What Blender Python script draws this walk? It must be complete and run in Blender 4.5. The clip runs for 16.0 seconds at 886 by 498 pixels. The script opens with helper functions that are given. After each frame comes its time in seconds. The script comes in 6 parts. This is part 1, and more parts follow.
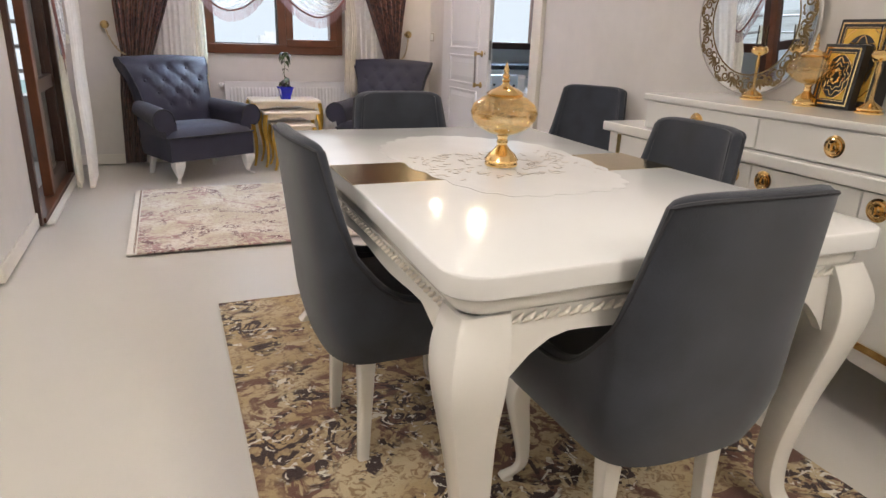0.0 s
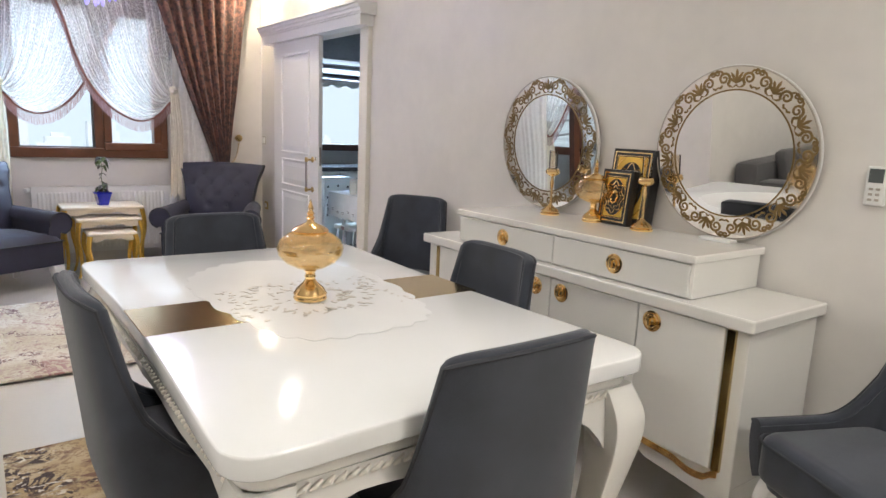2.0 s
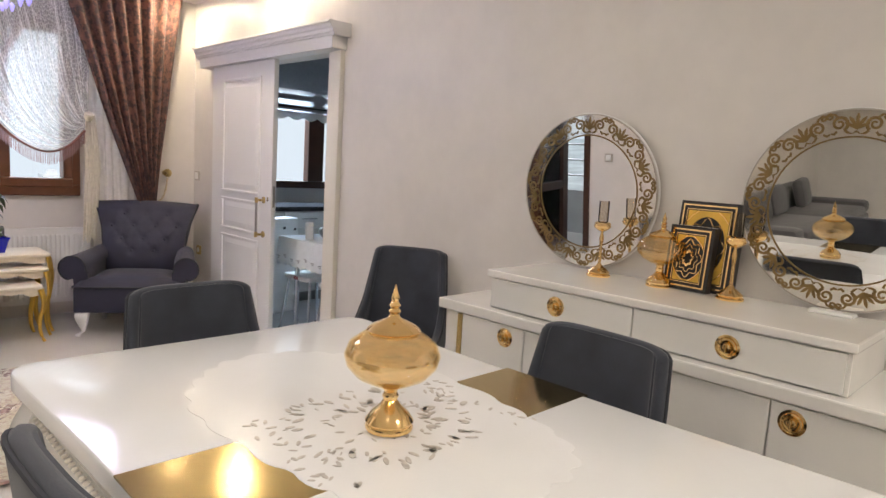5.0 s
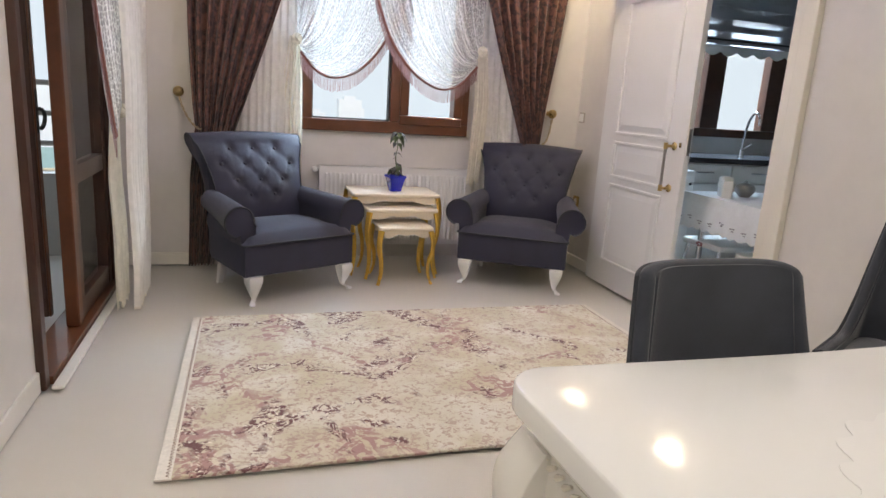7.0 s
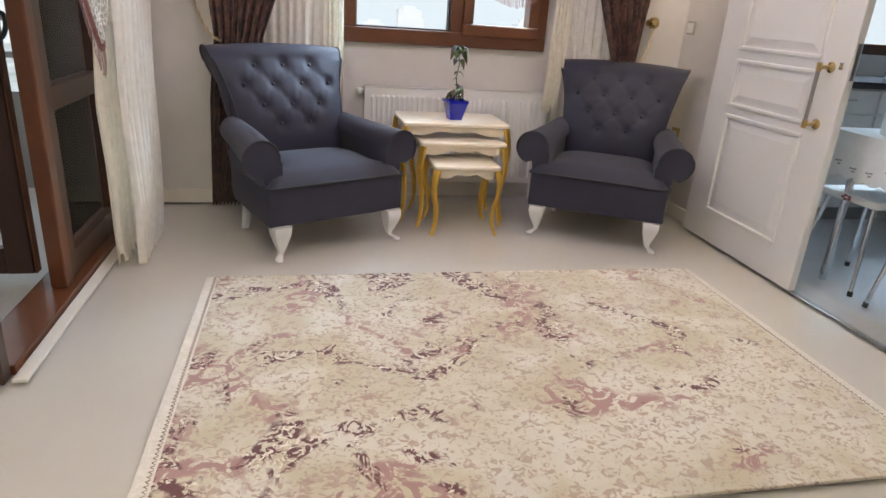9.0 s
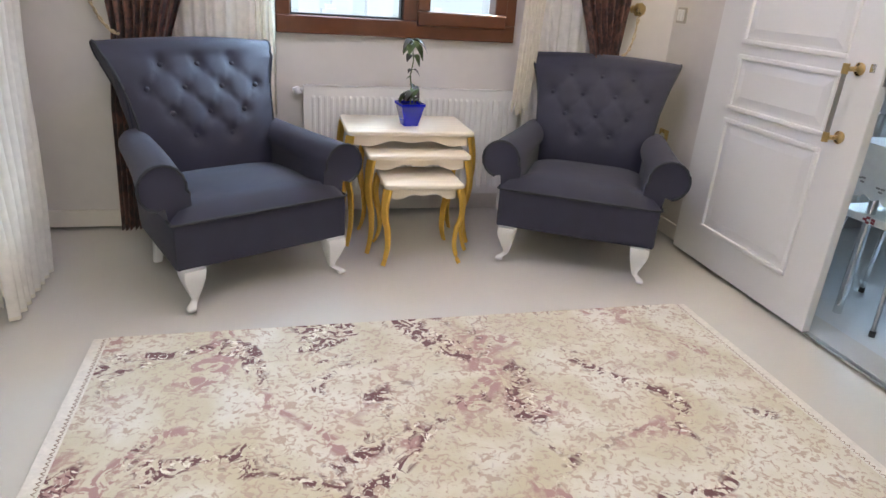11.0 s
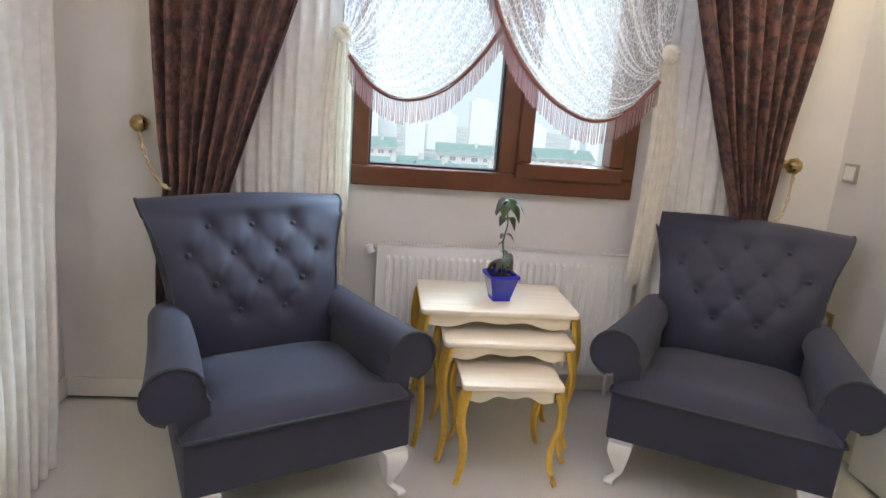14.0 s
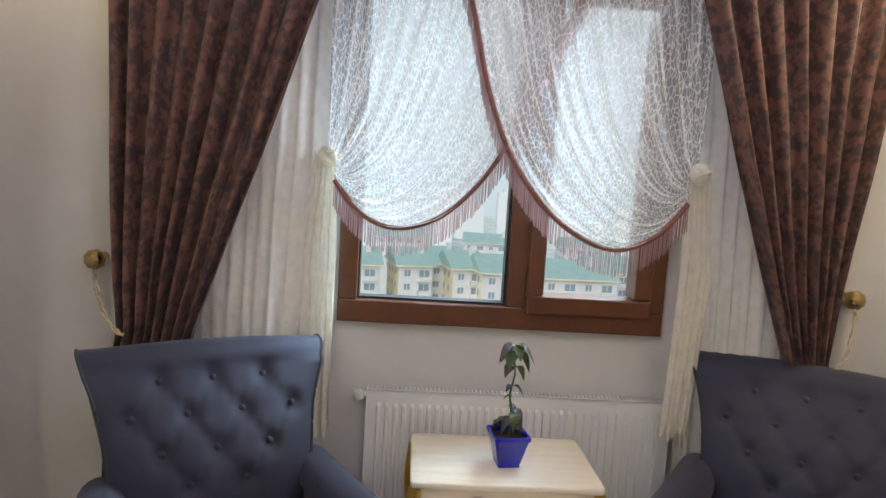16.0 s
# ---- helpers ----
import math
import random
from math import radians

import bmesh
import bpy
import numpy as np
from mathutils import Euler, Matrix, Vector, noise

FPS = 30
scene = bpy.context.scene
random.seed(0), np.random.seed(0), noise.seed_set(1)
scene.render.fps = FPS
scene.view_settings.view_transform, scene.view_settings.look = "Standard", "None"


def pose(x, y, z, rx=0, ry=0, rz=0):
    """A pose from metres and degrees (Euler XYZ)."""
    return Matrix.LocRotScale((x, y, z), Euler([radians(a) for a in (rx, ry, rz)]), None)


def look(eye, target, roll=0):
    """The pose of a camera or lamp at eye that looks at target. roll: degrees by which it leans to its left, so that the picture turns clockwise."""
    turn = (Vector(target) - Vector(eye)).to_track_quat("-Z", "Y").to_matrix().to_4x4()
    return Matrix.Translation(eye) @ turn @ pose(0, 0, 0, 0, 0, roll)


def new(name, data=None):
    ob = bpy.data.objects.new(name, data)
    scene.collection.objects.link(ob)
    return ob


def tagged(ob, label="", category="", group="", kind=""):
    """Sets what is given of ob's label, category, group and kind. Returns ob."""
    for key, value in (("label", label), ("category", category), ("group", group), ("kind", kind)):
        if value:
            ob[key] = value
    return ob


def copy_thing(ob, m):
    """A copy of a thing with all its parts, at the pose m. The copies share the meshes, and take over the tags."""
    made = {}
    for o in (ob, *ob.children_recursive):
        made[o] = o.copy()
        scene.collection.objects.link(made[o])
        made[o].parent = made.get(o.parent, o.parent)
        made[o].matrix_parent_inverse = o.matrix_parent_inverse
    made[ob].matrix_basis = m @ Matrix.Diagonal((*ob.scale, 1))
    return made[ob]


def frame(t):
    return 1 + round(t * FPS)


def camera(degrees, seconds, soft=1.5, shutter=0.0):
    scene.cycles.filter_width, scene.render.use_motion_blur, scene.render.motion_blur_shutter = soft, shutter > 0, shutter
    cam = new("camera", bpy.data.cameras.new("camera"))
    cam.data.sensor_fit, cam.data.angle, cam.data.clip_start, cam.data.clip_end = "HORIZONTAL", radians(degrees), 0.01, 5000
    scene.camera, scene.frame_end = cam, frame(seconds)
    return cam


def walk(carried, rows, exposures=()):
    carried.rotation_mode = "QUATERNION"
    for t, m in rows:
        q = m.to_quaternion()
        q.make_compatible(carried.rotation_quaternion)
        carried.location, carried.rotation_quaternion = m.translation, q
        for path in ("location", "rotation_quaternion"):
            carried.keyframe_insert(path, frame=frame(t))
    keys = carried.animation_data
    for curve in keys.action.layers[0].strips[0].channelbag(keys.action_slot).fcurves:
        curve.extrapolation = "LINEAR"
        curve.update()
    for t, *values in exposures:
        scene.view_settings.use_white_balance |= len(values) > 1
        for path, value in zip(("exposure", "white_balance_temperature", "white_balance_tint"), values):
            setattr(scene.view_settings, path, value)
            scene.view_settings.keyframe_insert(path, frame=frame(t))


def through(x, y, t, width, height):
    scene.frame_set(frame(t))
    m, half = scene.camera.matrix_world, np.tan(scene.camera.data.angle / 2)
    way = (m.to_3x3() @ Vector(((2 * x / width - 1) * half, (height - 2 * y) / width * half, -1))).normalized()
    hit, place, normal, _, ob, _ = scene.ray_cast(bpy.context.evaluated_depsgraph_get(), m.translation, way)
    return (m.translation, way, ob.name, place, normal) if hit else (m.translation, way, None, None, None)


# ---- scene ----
# camera and its walk
cam = camera(69.3, 16.0, soft=1.5)
PATH = [
    (0, (0.385, 0.497, 1.15), (1.133, 2.242, 0.52), 2.0),
    (0.5, (0.391, 0.48, 1.153), (1.248, 2.141, 0.44), 2.2),
    (1, (0.412, 0.486, 1.207), (1.329, 2.111, 0.486), 2.3),
    (1.5, (0.451, 0.468, 1.284), (1.472, 2.095, 0.728), 2.4),
    (2, (0.492, 0.443, 1.303), (1.66, 2.026, 0.941), 2.5),
    (2.5, (0.539, 0.434, 1.299), (1.856, 1.916, 1.032), 2.6),
    (3, (0.569, 0.461, 1.287), (1.993, 1.843, 1.037), 2.6),
    (3.2, (0.565, 0.502, 1.282), (2.017, 1.855, 1.034), 2.9),
    (5.3, (0.453, 1.383, 1.329), (1.82, 2.821, 1.077), 3.7),
    (5.5, (0.521, 1.493, 1.3), (1.769, 3.036, 1.05), 3.7),
    (6, (0.342, 1.729, 1.275), (1.367, 3.424, 0.994), 3.9),
    (6.5, (0.345, 1.915, 1.223), (1.139, 3.715, 0.864), 3.7),
    (7, (0.391, 2.142, 1.198), (0.968, 4.003, 0.748), 3.7),
    (7.5, (0.394, 2.335, 1.171), (0.834, 4.211, 0.634), 4.0),
    (8, (0.377, 2.523, 1.185), (0.802, 4.381, 0.578), 4.0),
    (8.5, (0.449, 2.726, 1.156), (0.86, 4.574, 0.509), 3.8),
    (8.7, (0.49, 2.788, 1.159), (0.892, 4.628, 0.487), 3.8),
    (10.8, (0.74, 3.395, 1.197), (1.217, 5.173, 0.417), 4.0),
    (11, (0.747, 3.435, 1.21), (1.23, 5.219, 0.447), 4.0),
    (11.5, (0.752, 3.585, 1.246), (1.235, 5.394, 0.543), 4.2),
    (12, (0.731, 3.722, 1.288), (1.21, 5.558, 0.658), 4.1),
    (12.5, (0.785, 3.815, 1.304), (1.249, 5.677, 0.739), 3.8),
    (13, (0.901, 3.925, 1.29), (1.317, 5.813, 0.777), 3.8),
    (13.5, (0.929, 4.001, 1.299), (1.217, 5.922, 0.824), 4.0),
    (14, (0.881, 4.101, 1.337), (1.078, 6.035, 0.869), 4.2),
    (14.5, (0.832, 4.211, 1.379), (0.988, 6.158, 0.949), 4.1),
    (15, (0.844, 4.3, 1.374), (0.978, 6.26, 0.998), 3.6),
    (15.5, (0.927, 4.418, 1.39), (1.056, 6.387, 1.067), 3.5),
    (16, (1.013, 4.474, 1.47), (1.108, 6.461, 1.268), 3.5),
]
EXPOSURES = [
    (0.0, 0.15, 6400, 9.5), (2.0, 0.2, 6050, 6.5), (3.0, 0.16, 6050, 6.8), (5.5, 0.08, 6500, 9.5), (6.5, 0.08, 6500, 8), (7.5, 0.08, 6550, 8), (8.5, 0.12, 6650, 7.5),
    (11.0, 0.3, 6100, 5), (12.5, 0.4, 6200, 3), (13.5, 0.35, 6250, 3.5), (14.0, 0.2, 6250, 3), (15.0, 0.05, 6350, 4.5), (15.5, -0.08, 6400, 4), (16.0, -0.2, 6400, 2.5),
]
walk(cam, [(t, look(eye, target, roll)) for t, eye, target, roll in PATH], EXPOSURES)

# ---- world and light ----
world = bpy.data.worlds.new("world")
scene.world = world
world.use_nodes = True
wn = world.node_tree.nodes
sky = wn.new("ShaderNodeTexSky")
sky.sky_type = "NISHITA"
sky.sun_disc = False
sky.sun_elevation, sky.sun_rotation = radians(38), radians(200)
sky.air_density, sky.dust_density = 1.0, 3.0
wn["Background"].inputs["Strength"].default_value = 0.14
world.node_tree.links.new(sky.outputs["Color"], wn["Background"].inputs["Color"])


def lamp(name, kind, m, energy, color, size=0.1, size_y=None, spread=None, angle=None):
    data = bpy.data.lights.new(name, kind)
    data.energy, data.color = energy, color
    if kind == "AREA":
        data.shape = "RECTANGLE" if size_y else "DISK"
        data.size = size
        if size_y:
            data.size_y = size_y
        if spread:
            data.spread = radians(spread)
    elif kind == "SUN":
        data.angle = radians(angle)
    else:
        data.shadow_soft_size = size
        if kind == "SPOT":
            data.spot_size, data.spot_blend = radians(angle), 0.8
    ob = new(name, data)
    ob.matrix_world = m
    return ob


# overcast sun from behind the facade
lamp("sun", "SUN", look((0, 0, 20), (4, 10, 0)), 1.0, (1.0, 0.96, 0.9), angle=15)
# the sky's light through the windows
lamp("daylight_window", "AREA", look((1.36, 8.5, 4.1), (1.36, 5.6, 0.9)), 300, (0.74, 0.84, 1.0), 4.8, 3.6)
lamp("daylight_balcony", "AREA", look((-3.2, 5.6, 3.1), (0.2, 5.3, 0.4)), 65, (0.70, 0.82, 1.0), 1.6, 1.6)
lamp("daylight_kitchen", "AREA", look((4.3, 8.5, 4.0), (4.0, 5.4, 0.6)), 1900, (0.58, 0.77, 1.0), 3.0, 2.4)
WARM, GLOW = (1.0, 0.915, 0.82), (1.0, 0.81, 0.56)
# ceiling downlights; the two by the corner stand closest to the wall
# all past the first three are unseen, added to brighten the room
SPOTS = [(2.54, 6.42, 9), (-0.12, 6.42, 3), (2.55, 5.25, 8), (0.15, 4.7, 5), (0.15, 3.4, 8), (1.9, 4.1, 4), (1.9, 2.7, 3), (1.7, 0.3, 14), (0.2, 1.4, 11), (2.0, -0.9, 23), (-1.6, 2.2, 18), (-1.6, 0.2, 18)]
for sx, sy, watts in SPOTS:
    lamp("downlight_and_fill", "AREA", look((sx, sy, 2.542), (sx, sy, 0)), watts, GLOW if sy > 5 else WARM, 0.05)
# blue-violet LEDs of the chandelier
lamp("chandelier_lamp", "POINT", pose(1.2, 5.3, 2.22), 23, (0.76, 0.69, 1.0), 0.2)


# ---- materials ----
def rgb(c):
    return (*c, 1.0)


def mat(name, c, rough=0.5, metal=0.0, tight=0.2, var=0.06, scale=6.0, bump=0.0, bscale=80.0, c2=None, fine=0.5, sheen=0.0, coat=0.0, rvar=0.05, stretch=None):
    """A surface with variation at two scales and a fine relief."""
    m = bpy.data.materials.new(name)
    m.use_nodes = True
    n, l = m.node_tree.nodes, m.node_tree.links
    b = n["Principled BSDF"]
    tc = n.new("ShaderNodeTexCoord")
    a = n.new("ShaderNodeTexNoise")
    a.inputs["Scale"].default_value, a.inputs["Detail"].default_value = scale, 6
    f = n.new("ShaderNodeTexNoise")
    f.inputs["Scale"].default_value, f.inputs["Detail"].default_value = bscale, 4
    place = tc.outputs["Object"]
    if stretch:
        mp = n.new("ShaderNodeMapping")
        mp.inputs["Scale"].default_value = stretch
        l.new(place, mp.inputs["Vector"])
        place = mp.outputs[0]
    l.new(place, a.inputs["Vector"])
    l.new(place, f.inputs["Vector"])
    mixf = n.new("ShaderNodeMix")
    mixf.inputs[0].default_value = fine * 0.5
    l.new(a.outputs["Fac"], mixf.inputs[2])
    l.new(f.outputs["Fac"], mixf.inputs[3])
    ramp = n.new("ShaderNodeValToRGB")
    ramp.color_ramp.elements[0].position, ramp.color_ramp.elements[1].position = 0.5 - tight, 0.5 + tight
    lo = c2 if c2 else tuple(v * (1 - var) for v in c)
    hi = c if c2 else tuple(min(1, v * (1 + var)) for v in c)
    ramp.color_ramp.elements[0].color, ramp.color_ramp.elements[1].color = rgb(lo), rgb(hi)
    l.new(mixf.outputs[0], ramp.inputs["Fac"])
    l.new(ramp.outputs["Color"], b.inputs["Base Color"])
    b.inputs["Metallic"].default_value = metal
    mr = n.new("ShaderNodeMapRange")
    mr.inputs["To Min"].default_value, mr.inputs["To Max"].default_value = max(0, rough - rvar), min(1, rough + rvar)
    l.new(a.outputs["Fac"], mr.inputs["Value"])
    l.new(mr.outputs["Result"], b.inputs["Roughness"])
    if bump:
        bp = n.new("ShaderNodeBump")
        bp.inputs["Strength"].default_value, bp.inputs["Distance"].default_value = bump, 0.004
        l.new(f.outputs["Fac"], bp.inputs["Height"])
        l.new(bp.outputs["Normal"], b.inputs["Normal"])
    if sheen:
        b.inputs["Sheen Weight"].default_value = sheen
        b.inputs["Sheen Roughness"].default_value = 0.5
    if coat:
        b.inputs["Coat Weight"].default_value = coat
        b.inputs["Coat Roughness"].default_value = 0.06
    return m


def glass(name, tint=(1, 1, 1), rough=0.0, ior=1.45, thin=True, gloss=0.08):
    m = bpy.data.materials.new(name)
    m.use_nodes = True
    n, l = m.node_tree.nodes, m.node_tree.links
    out = n["Material Output"]
    if not thin:
        b = n["Principled BSDF"]
        b.inputs["Base Color"].default_value = rgb(tint)
        b.inputs["Transmission Weight"].default_value = 1.0
        b.inputs["Roughness"].default_value = rough
        b.inputs["IOR"].default_value = ior
        return m
    n.remove(n["Principled BSDF"])
    t, g, x, fr = n.new("ShaderNodeBsdfTransparent"), n.new("ShaderNodeBsdfGlossy"), n.new("ShaderNodeMixShader"), n.new("ShaderNodeFresnel")
    t.inputs["Color"].default_value = rgb(tint)
    g.inputs["Roughness"].default_value = rough
    g.inputs["Color"].default_value = rgb(tint)
    fr.inputs["IOR"].default_value = ior
    l.new(fr.outputs["Fac"], x.inputs["Fac"])
    l.new(t.outputs[0], x.inputs[1])
    l.new(g.outputs[0], x.inputs[2])
    l.new(x.outputs[0], out.inputs["Surface"])
    return m


def sheer(name, c, density, lace=0.0, scale=22.0, thread=0.0, through=0.5):
    """A thin woven cloth that lets light through; lace: how far an open pattern thins it."""
    m = bpy.data.materials.new(name)
    m.use_nodes = True
    n, l = m.node_tree.nodes, m.node_tree.links
    out = n["Material Output"]
    n.remove(n["Principled BSDF"])
    d, tl, tr = n.new("ShaderNodeBsdfDiffuse"), n.new("ShaderNodeBsdfTranslucent"), n.new("ShaderNodeBsdfTransparent")
    d.inputs["Color"].default_value = tl.inputs["Color"].default_value = rgb(c)
    cloth, x = n.new("ShaderNodeMixShader"), n.new("ShaderNodeMixShader")
    cloth.inputs["Fac"].default_value = through
    l.new(d.outputs[0], cloth.inputs[1])
    l.new(tl.outputs[0], cloth.inputs[2])
    tc = n.new("ShaderNodeTexCoord")
    if lace:
        v = n.new("ShaderNodeTexVoronoi")
        v.feature = "DISTANCE_TO_EDGE"
        v.inputs["Scale"].default_value = scale
        mp = n.new("ShaderNodeMapping")
        mp.inputs["Scale"].default_value = (1.5, 1.0, 0.55)
        l.new(tc.outputs["Object"], mp.inputs["Vector"])
        l.new(mp.outputs[0], v.inputs["Vector"])
        mr = n.new("ShaderNodeMapRange")
        mr.inputs["From Max"].default_value = 0.12
        mr.inputs["To Min"].default_value, mr.inputs["To Max"].default_value = density, density * (1 - lace)
        l.new(v.outputs["Distance"], mr.inputs["Value"])
        fac = mr.outputs["Result"]
        # gathers run along the cloth and thicken it
        wv = n.new("ShaderNodeTexNoise")
        wv.inputs["Scale"].default_value, wv.inputs["Detail"].default_value = 1.0, 4
        mu = n.new("ShaderNodeMapping")
        mu.inputs["Scale"].default_value = (1.6, 46, 1)
        l.new(tc.outputs["UV"], mu.inputs["Vector"])
        l.new(mu.outputs[0], wv.inputs["Vector"])
        mg = n.new("ShaderNodeMapRange")
        mg.inputs["From Min"].default_value, mg.inputs["From Max"].default_value = 0.50, 0.68
        mg.inputs["To Max"].default_value = 0.55
        l.new(wv.outputs["Fac"], mg.inputs["Value"])
        ad = n.new("ShaderNodeMath")
        ad.operation, ad.use_clamp = "ADD", True
        l.new(fac, ad.inputs[0])
        l.new(mg.outputs["Result"], ad.inputs[1])
        fac = ad.outputs[0]
    else:
        w = n.new("ShaderNodeTexNoise")
        w.inputs["Scale"].default_value = 30
        l.new(tc.outputs["Object"], w.inputs["Vector"])
        mr = n.new("ShaderNodeMapRange")
        mr.inputs["To Min"].default_value, mr.inputs["To Max"].default_value = density * 0.85, min(1, density * 1.15)
        l.new(w.outputs["Fac"], mr.inputs["Value"])
        fac = mr.outputs["Result"]
    l.new(fac, x.inputs["Fac"])
    l.new(tr.outputs[0], x.inputs[1])
    l.new(cloth.outputs[0], x.inputs[2])
    l.new(x.outputs[0], out.inputs["Surface"])
    return m


def carpet(name, base, pale, dark, mid, seed, amount, lean=0.0, fs=1.0, white=None):
    """Distressed pattern: pale ground, patches of dark and dusty flecks, worn border."""
    m = bpy.data.materials.new(name)
    m.use_nodes = True
    n, l = m.node_tree.nodes, m.node_tree.links
    b = n["Principled BSDF"]
    b.inputs["Roughness"].default_value = 0.95
    b.inputs["Sheen Weight"].default_value = 0.2
    tc = n.new("ShaderNodeTexCoord")
    mp = n.new("ShaderNodeMapping")
    mp.inputs["Location"].default_value = (seed, seed * 0.7, seed * 0.3)
    l.new(tc.outputs["Object"], mp.inputs["Vector"])

    def noise_tex(scale, detail, dist=0.0, rough=0.55):
        t = n.new("ShaderNodeTexNoise")
        t.inputs["Scale"].default_value, t.inputs["Detail"].default_value = scale, detail
        t.inputs["Distortion"].default_value, t.inputs["Roughness"].default_value = dist, rough
        l.new(mp.outputs[0], t.inputs["Vector"])
        return t.outputs["Fac"]

    def band(v, lo, hi):
        r = n.new("ShaderNodeMapRange")
        r.inputs["From Min"].default_value, r.inputs["From Max"].default_value = lo, hi
        l.new(v, r.inputs["Value"])
        return r.outputs["Result"]

    def times(p, q):
        k = n.new("ShaderNodeMath")
        k.operation = "MULTIPLY"
        l.new(p, k.inputs[0])
        l.new(q, k.inputs[1])
        return k.outputs[0]

    def blend(fac, p, q):
        k = n.new("ShaderNodeMix")
        k.data_type = "RGBA"
        l.new(fac, k.inputs[0])
        for i, s in ((6, p), (7, q)):
            if isinstance(s, tuple):
                k.inputs[i].default_value = rgb(s)
            else:
                l.new(s, k.inputs[i])
        return k.outputs[2]

    ground = blend(band(noise_tex(3.2, 6, 0.6), 0.40, 0.62), base, pale)
    ground = blend(band(noise_tex(38, 3, 1.2), 0.52, 0.60), ground, tuple(0.5 * (p + q) for p, q in zip(base, mid)))
    xyz = n.new("ShaderNodeSeparateXYZ")
    l.new(tc.outputs["Object"], xyz.inputs[0])

    def leaning(v):
        """More pattern towards one end of the rug."""
        k = n.new("ShaderNodeMath")
        k.operation = "MULTIPLY_ADD"
        l.new(xyz.outputs["X"], k.inputs[0])
        k.inputs[1].default_value = -lean
        l.new(v, k.inputs[2])
        return k.outputs[0]

    patch = band(leaning(noise_tex(1.9, 5, 1.6)), 0.53 - amount, 0.59 - amount)
    fleck = band(noise_tex(13 * fs, 4, 1.8), 0.48, 0.52)
    col = blend(times(patch, fleck), ground, mid)
    patch2 = band(leaning(noise_tex(2.4, 4, 1.6)), 0.56 - amount, 0.61 - amount)
    fleck2 = band(noise_tex(16 * fs, 3, 2.4), 0.50, 0.53)
    col = blend(times(patch2, fleck2), col, dark)
    col = blend(times(patch2, band(noise_tex(30 * fs, 2, 1.8), 0.60, 0.63)), col, white or tuple(min(1, v * 1.15) for v in pale))
    l.new(col, b.inputs["Base Color"])
    bp = n.new("ShaderNodeBump")
    bp.inputs["Strength"].default_value, bp.inputs["Distance"].default_value = 0.5, 0.004
    l.new(noise_tex(300, 2), bp.inputs["Height"])
    l.new(bp.outputs["Normal"], b.inputs["Normal"])
    return m


def emit(name, c, strength):
    m = bpy.data.materials.new(name)
    m.use_nodes = True
    b = m.node_tree.nodes["Principled BSDF"]
    b.inputs["Base Color"].default_value = (0.02, 0.02, 0.02, 1)
    b.inputs["Emission Color"].default_value = rgb(c)
    b.inputs["Emission Strength"].default_value = strength
    return m


WALL = mat("wall_plaster", (0.70, 0.665, 0.627), 0.40, var=0.05, scale=4.5, bump=0.1, bscale=16, rvar=0.08)
CEIL = mat("ceiling_paint", (0.80, 0.78, 0.74), 0.7, var=0.02, scale=2)
WHITE = mat("white_paint", (0.80, 0.79, 0.77), 0.35, var=0.02, scale=3, coat=0.1)
BASEB = mat("baseboard_white", (0.78, 0.74, 0.67), 0.4, var=0.03)
FLOORM = mat("floor_laminate", (0.61, 0.577, 0.53), 0.28, var=0.012, scale=7, bscale=60, rvar=0.0)
LACQ = mat("white_lacquer", (0.80, 0.785, 0.745), 0.22, var=0.02, scale=4, coat=0.5)
LACQ_TOP = mat("white_table_lacquer", (0.82, 0.82, 0.815), 0.11, var=0.012, scale=4, coat=0.08, rvar=0.02)
CREAM = mat("cream_lacquer", (0.76, 0.72, 0.64), 0.3, var=0.03, scale=4, coat=0.2)
IVORY = mat("ivory_wood", (0.80, 0.71, 0.57), 0.3, var=0.09, scale=5, bscale=40, coat=0.3, stretch=(1, 9, 9))
GOLD = mat("polished_gold", (0.95, 0.66, 0.30), 0.12, 1.0, var=0.06, scale=12)
GOLDP = mat("gold_leaf_paint", (0.74, 0.47, 0.09), 0.34, 0.72, var=0.15, scale=18, bump=0.1)
GOLDM = mat("bronze_mirror", (0.50, 0.38, 0.16), 0.16, 1.0, var=0.04, scale=4)
BRASS = mat("aged_brass", (0.52, 0.38, 0.17), 0.28, 1.0, var=0.2, scale=20)
CHROME = mat("chrome", (0.72, 0.73, 0.75), 0.12, 1.0, var=0.03)
STEEL = mat("brushed_steel", (0.38, 0.36, 0.34), 0.3, 1.0, var=0.05)
MIRROR = mat("mirror_silver", (0.93, 0.94, 0.93), 0.01, 1.0, var=0.0, rvar=0.0)
CHAIRF = mat("grey_suede", (0.034, 0.039, 0.053), 0.85, var=0.4, scale=7, bump=0.25, bscale=420, sheen=0.24)
ARMF = mat("grey_blue_weave", (0.023, 0.023, 0.045), 0.68, var=0.24, scale=8, bump=0.3, bscale=520, sheen=0.09)
PIPE = mat("dark_piping", (0.03, 0.032, 0.04), 0.7, var=0.1)
BROWNW = mat("brown_window_wood", (0.125, 0.040, 0.014), 0.32, var=0.25, scale=7, bump=0.05, bscale=40, coat=0.3)
DARKW = mat("dark_brown_wood", (0.055, 0.020, 0.010), 0.35, var=0.25, scale=7, coat=0.2)
PLASTIC = mat("white_plastic", (0.80, 0.79, 0.76), 0.35, var=0.02)
CHAMP = mat("champagne_plate", (0.48, 0.44, 0.38), 0.3, 0.6, var=0.04)
BLACK = mat("black_rubber", (0.02, 0.02, 0.02), 0.5, var=0.1)
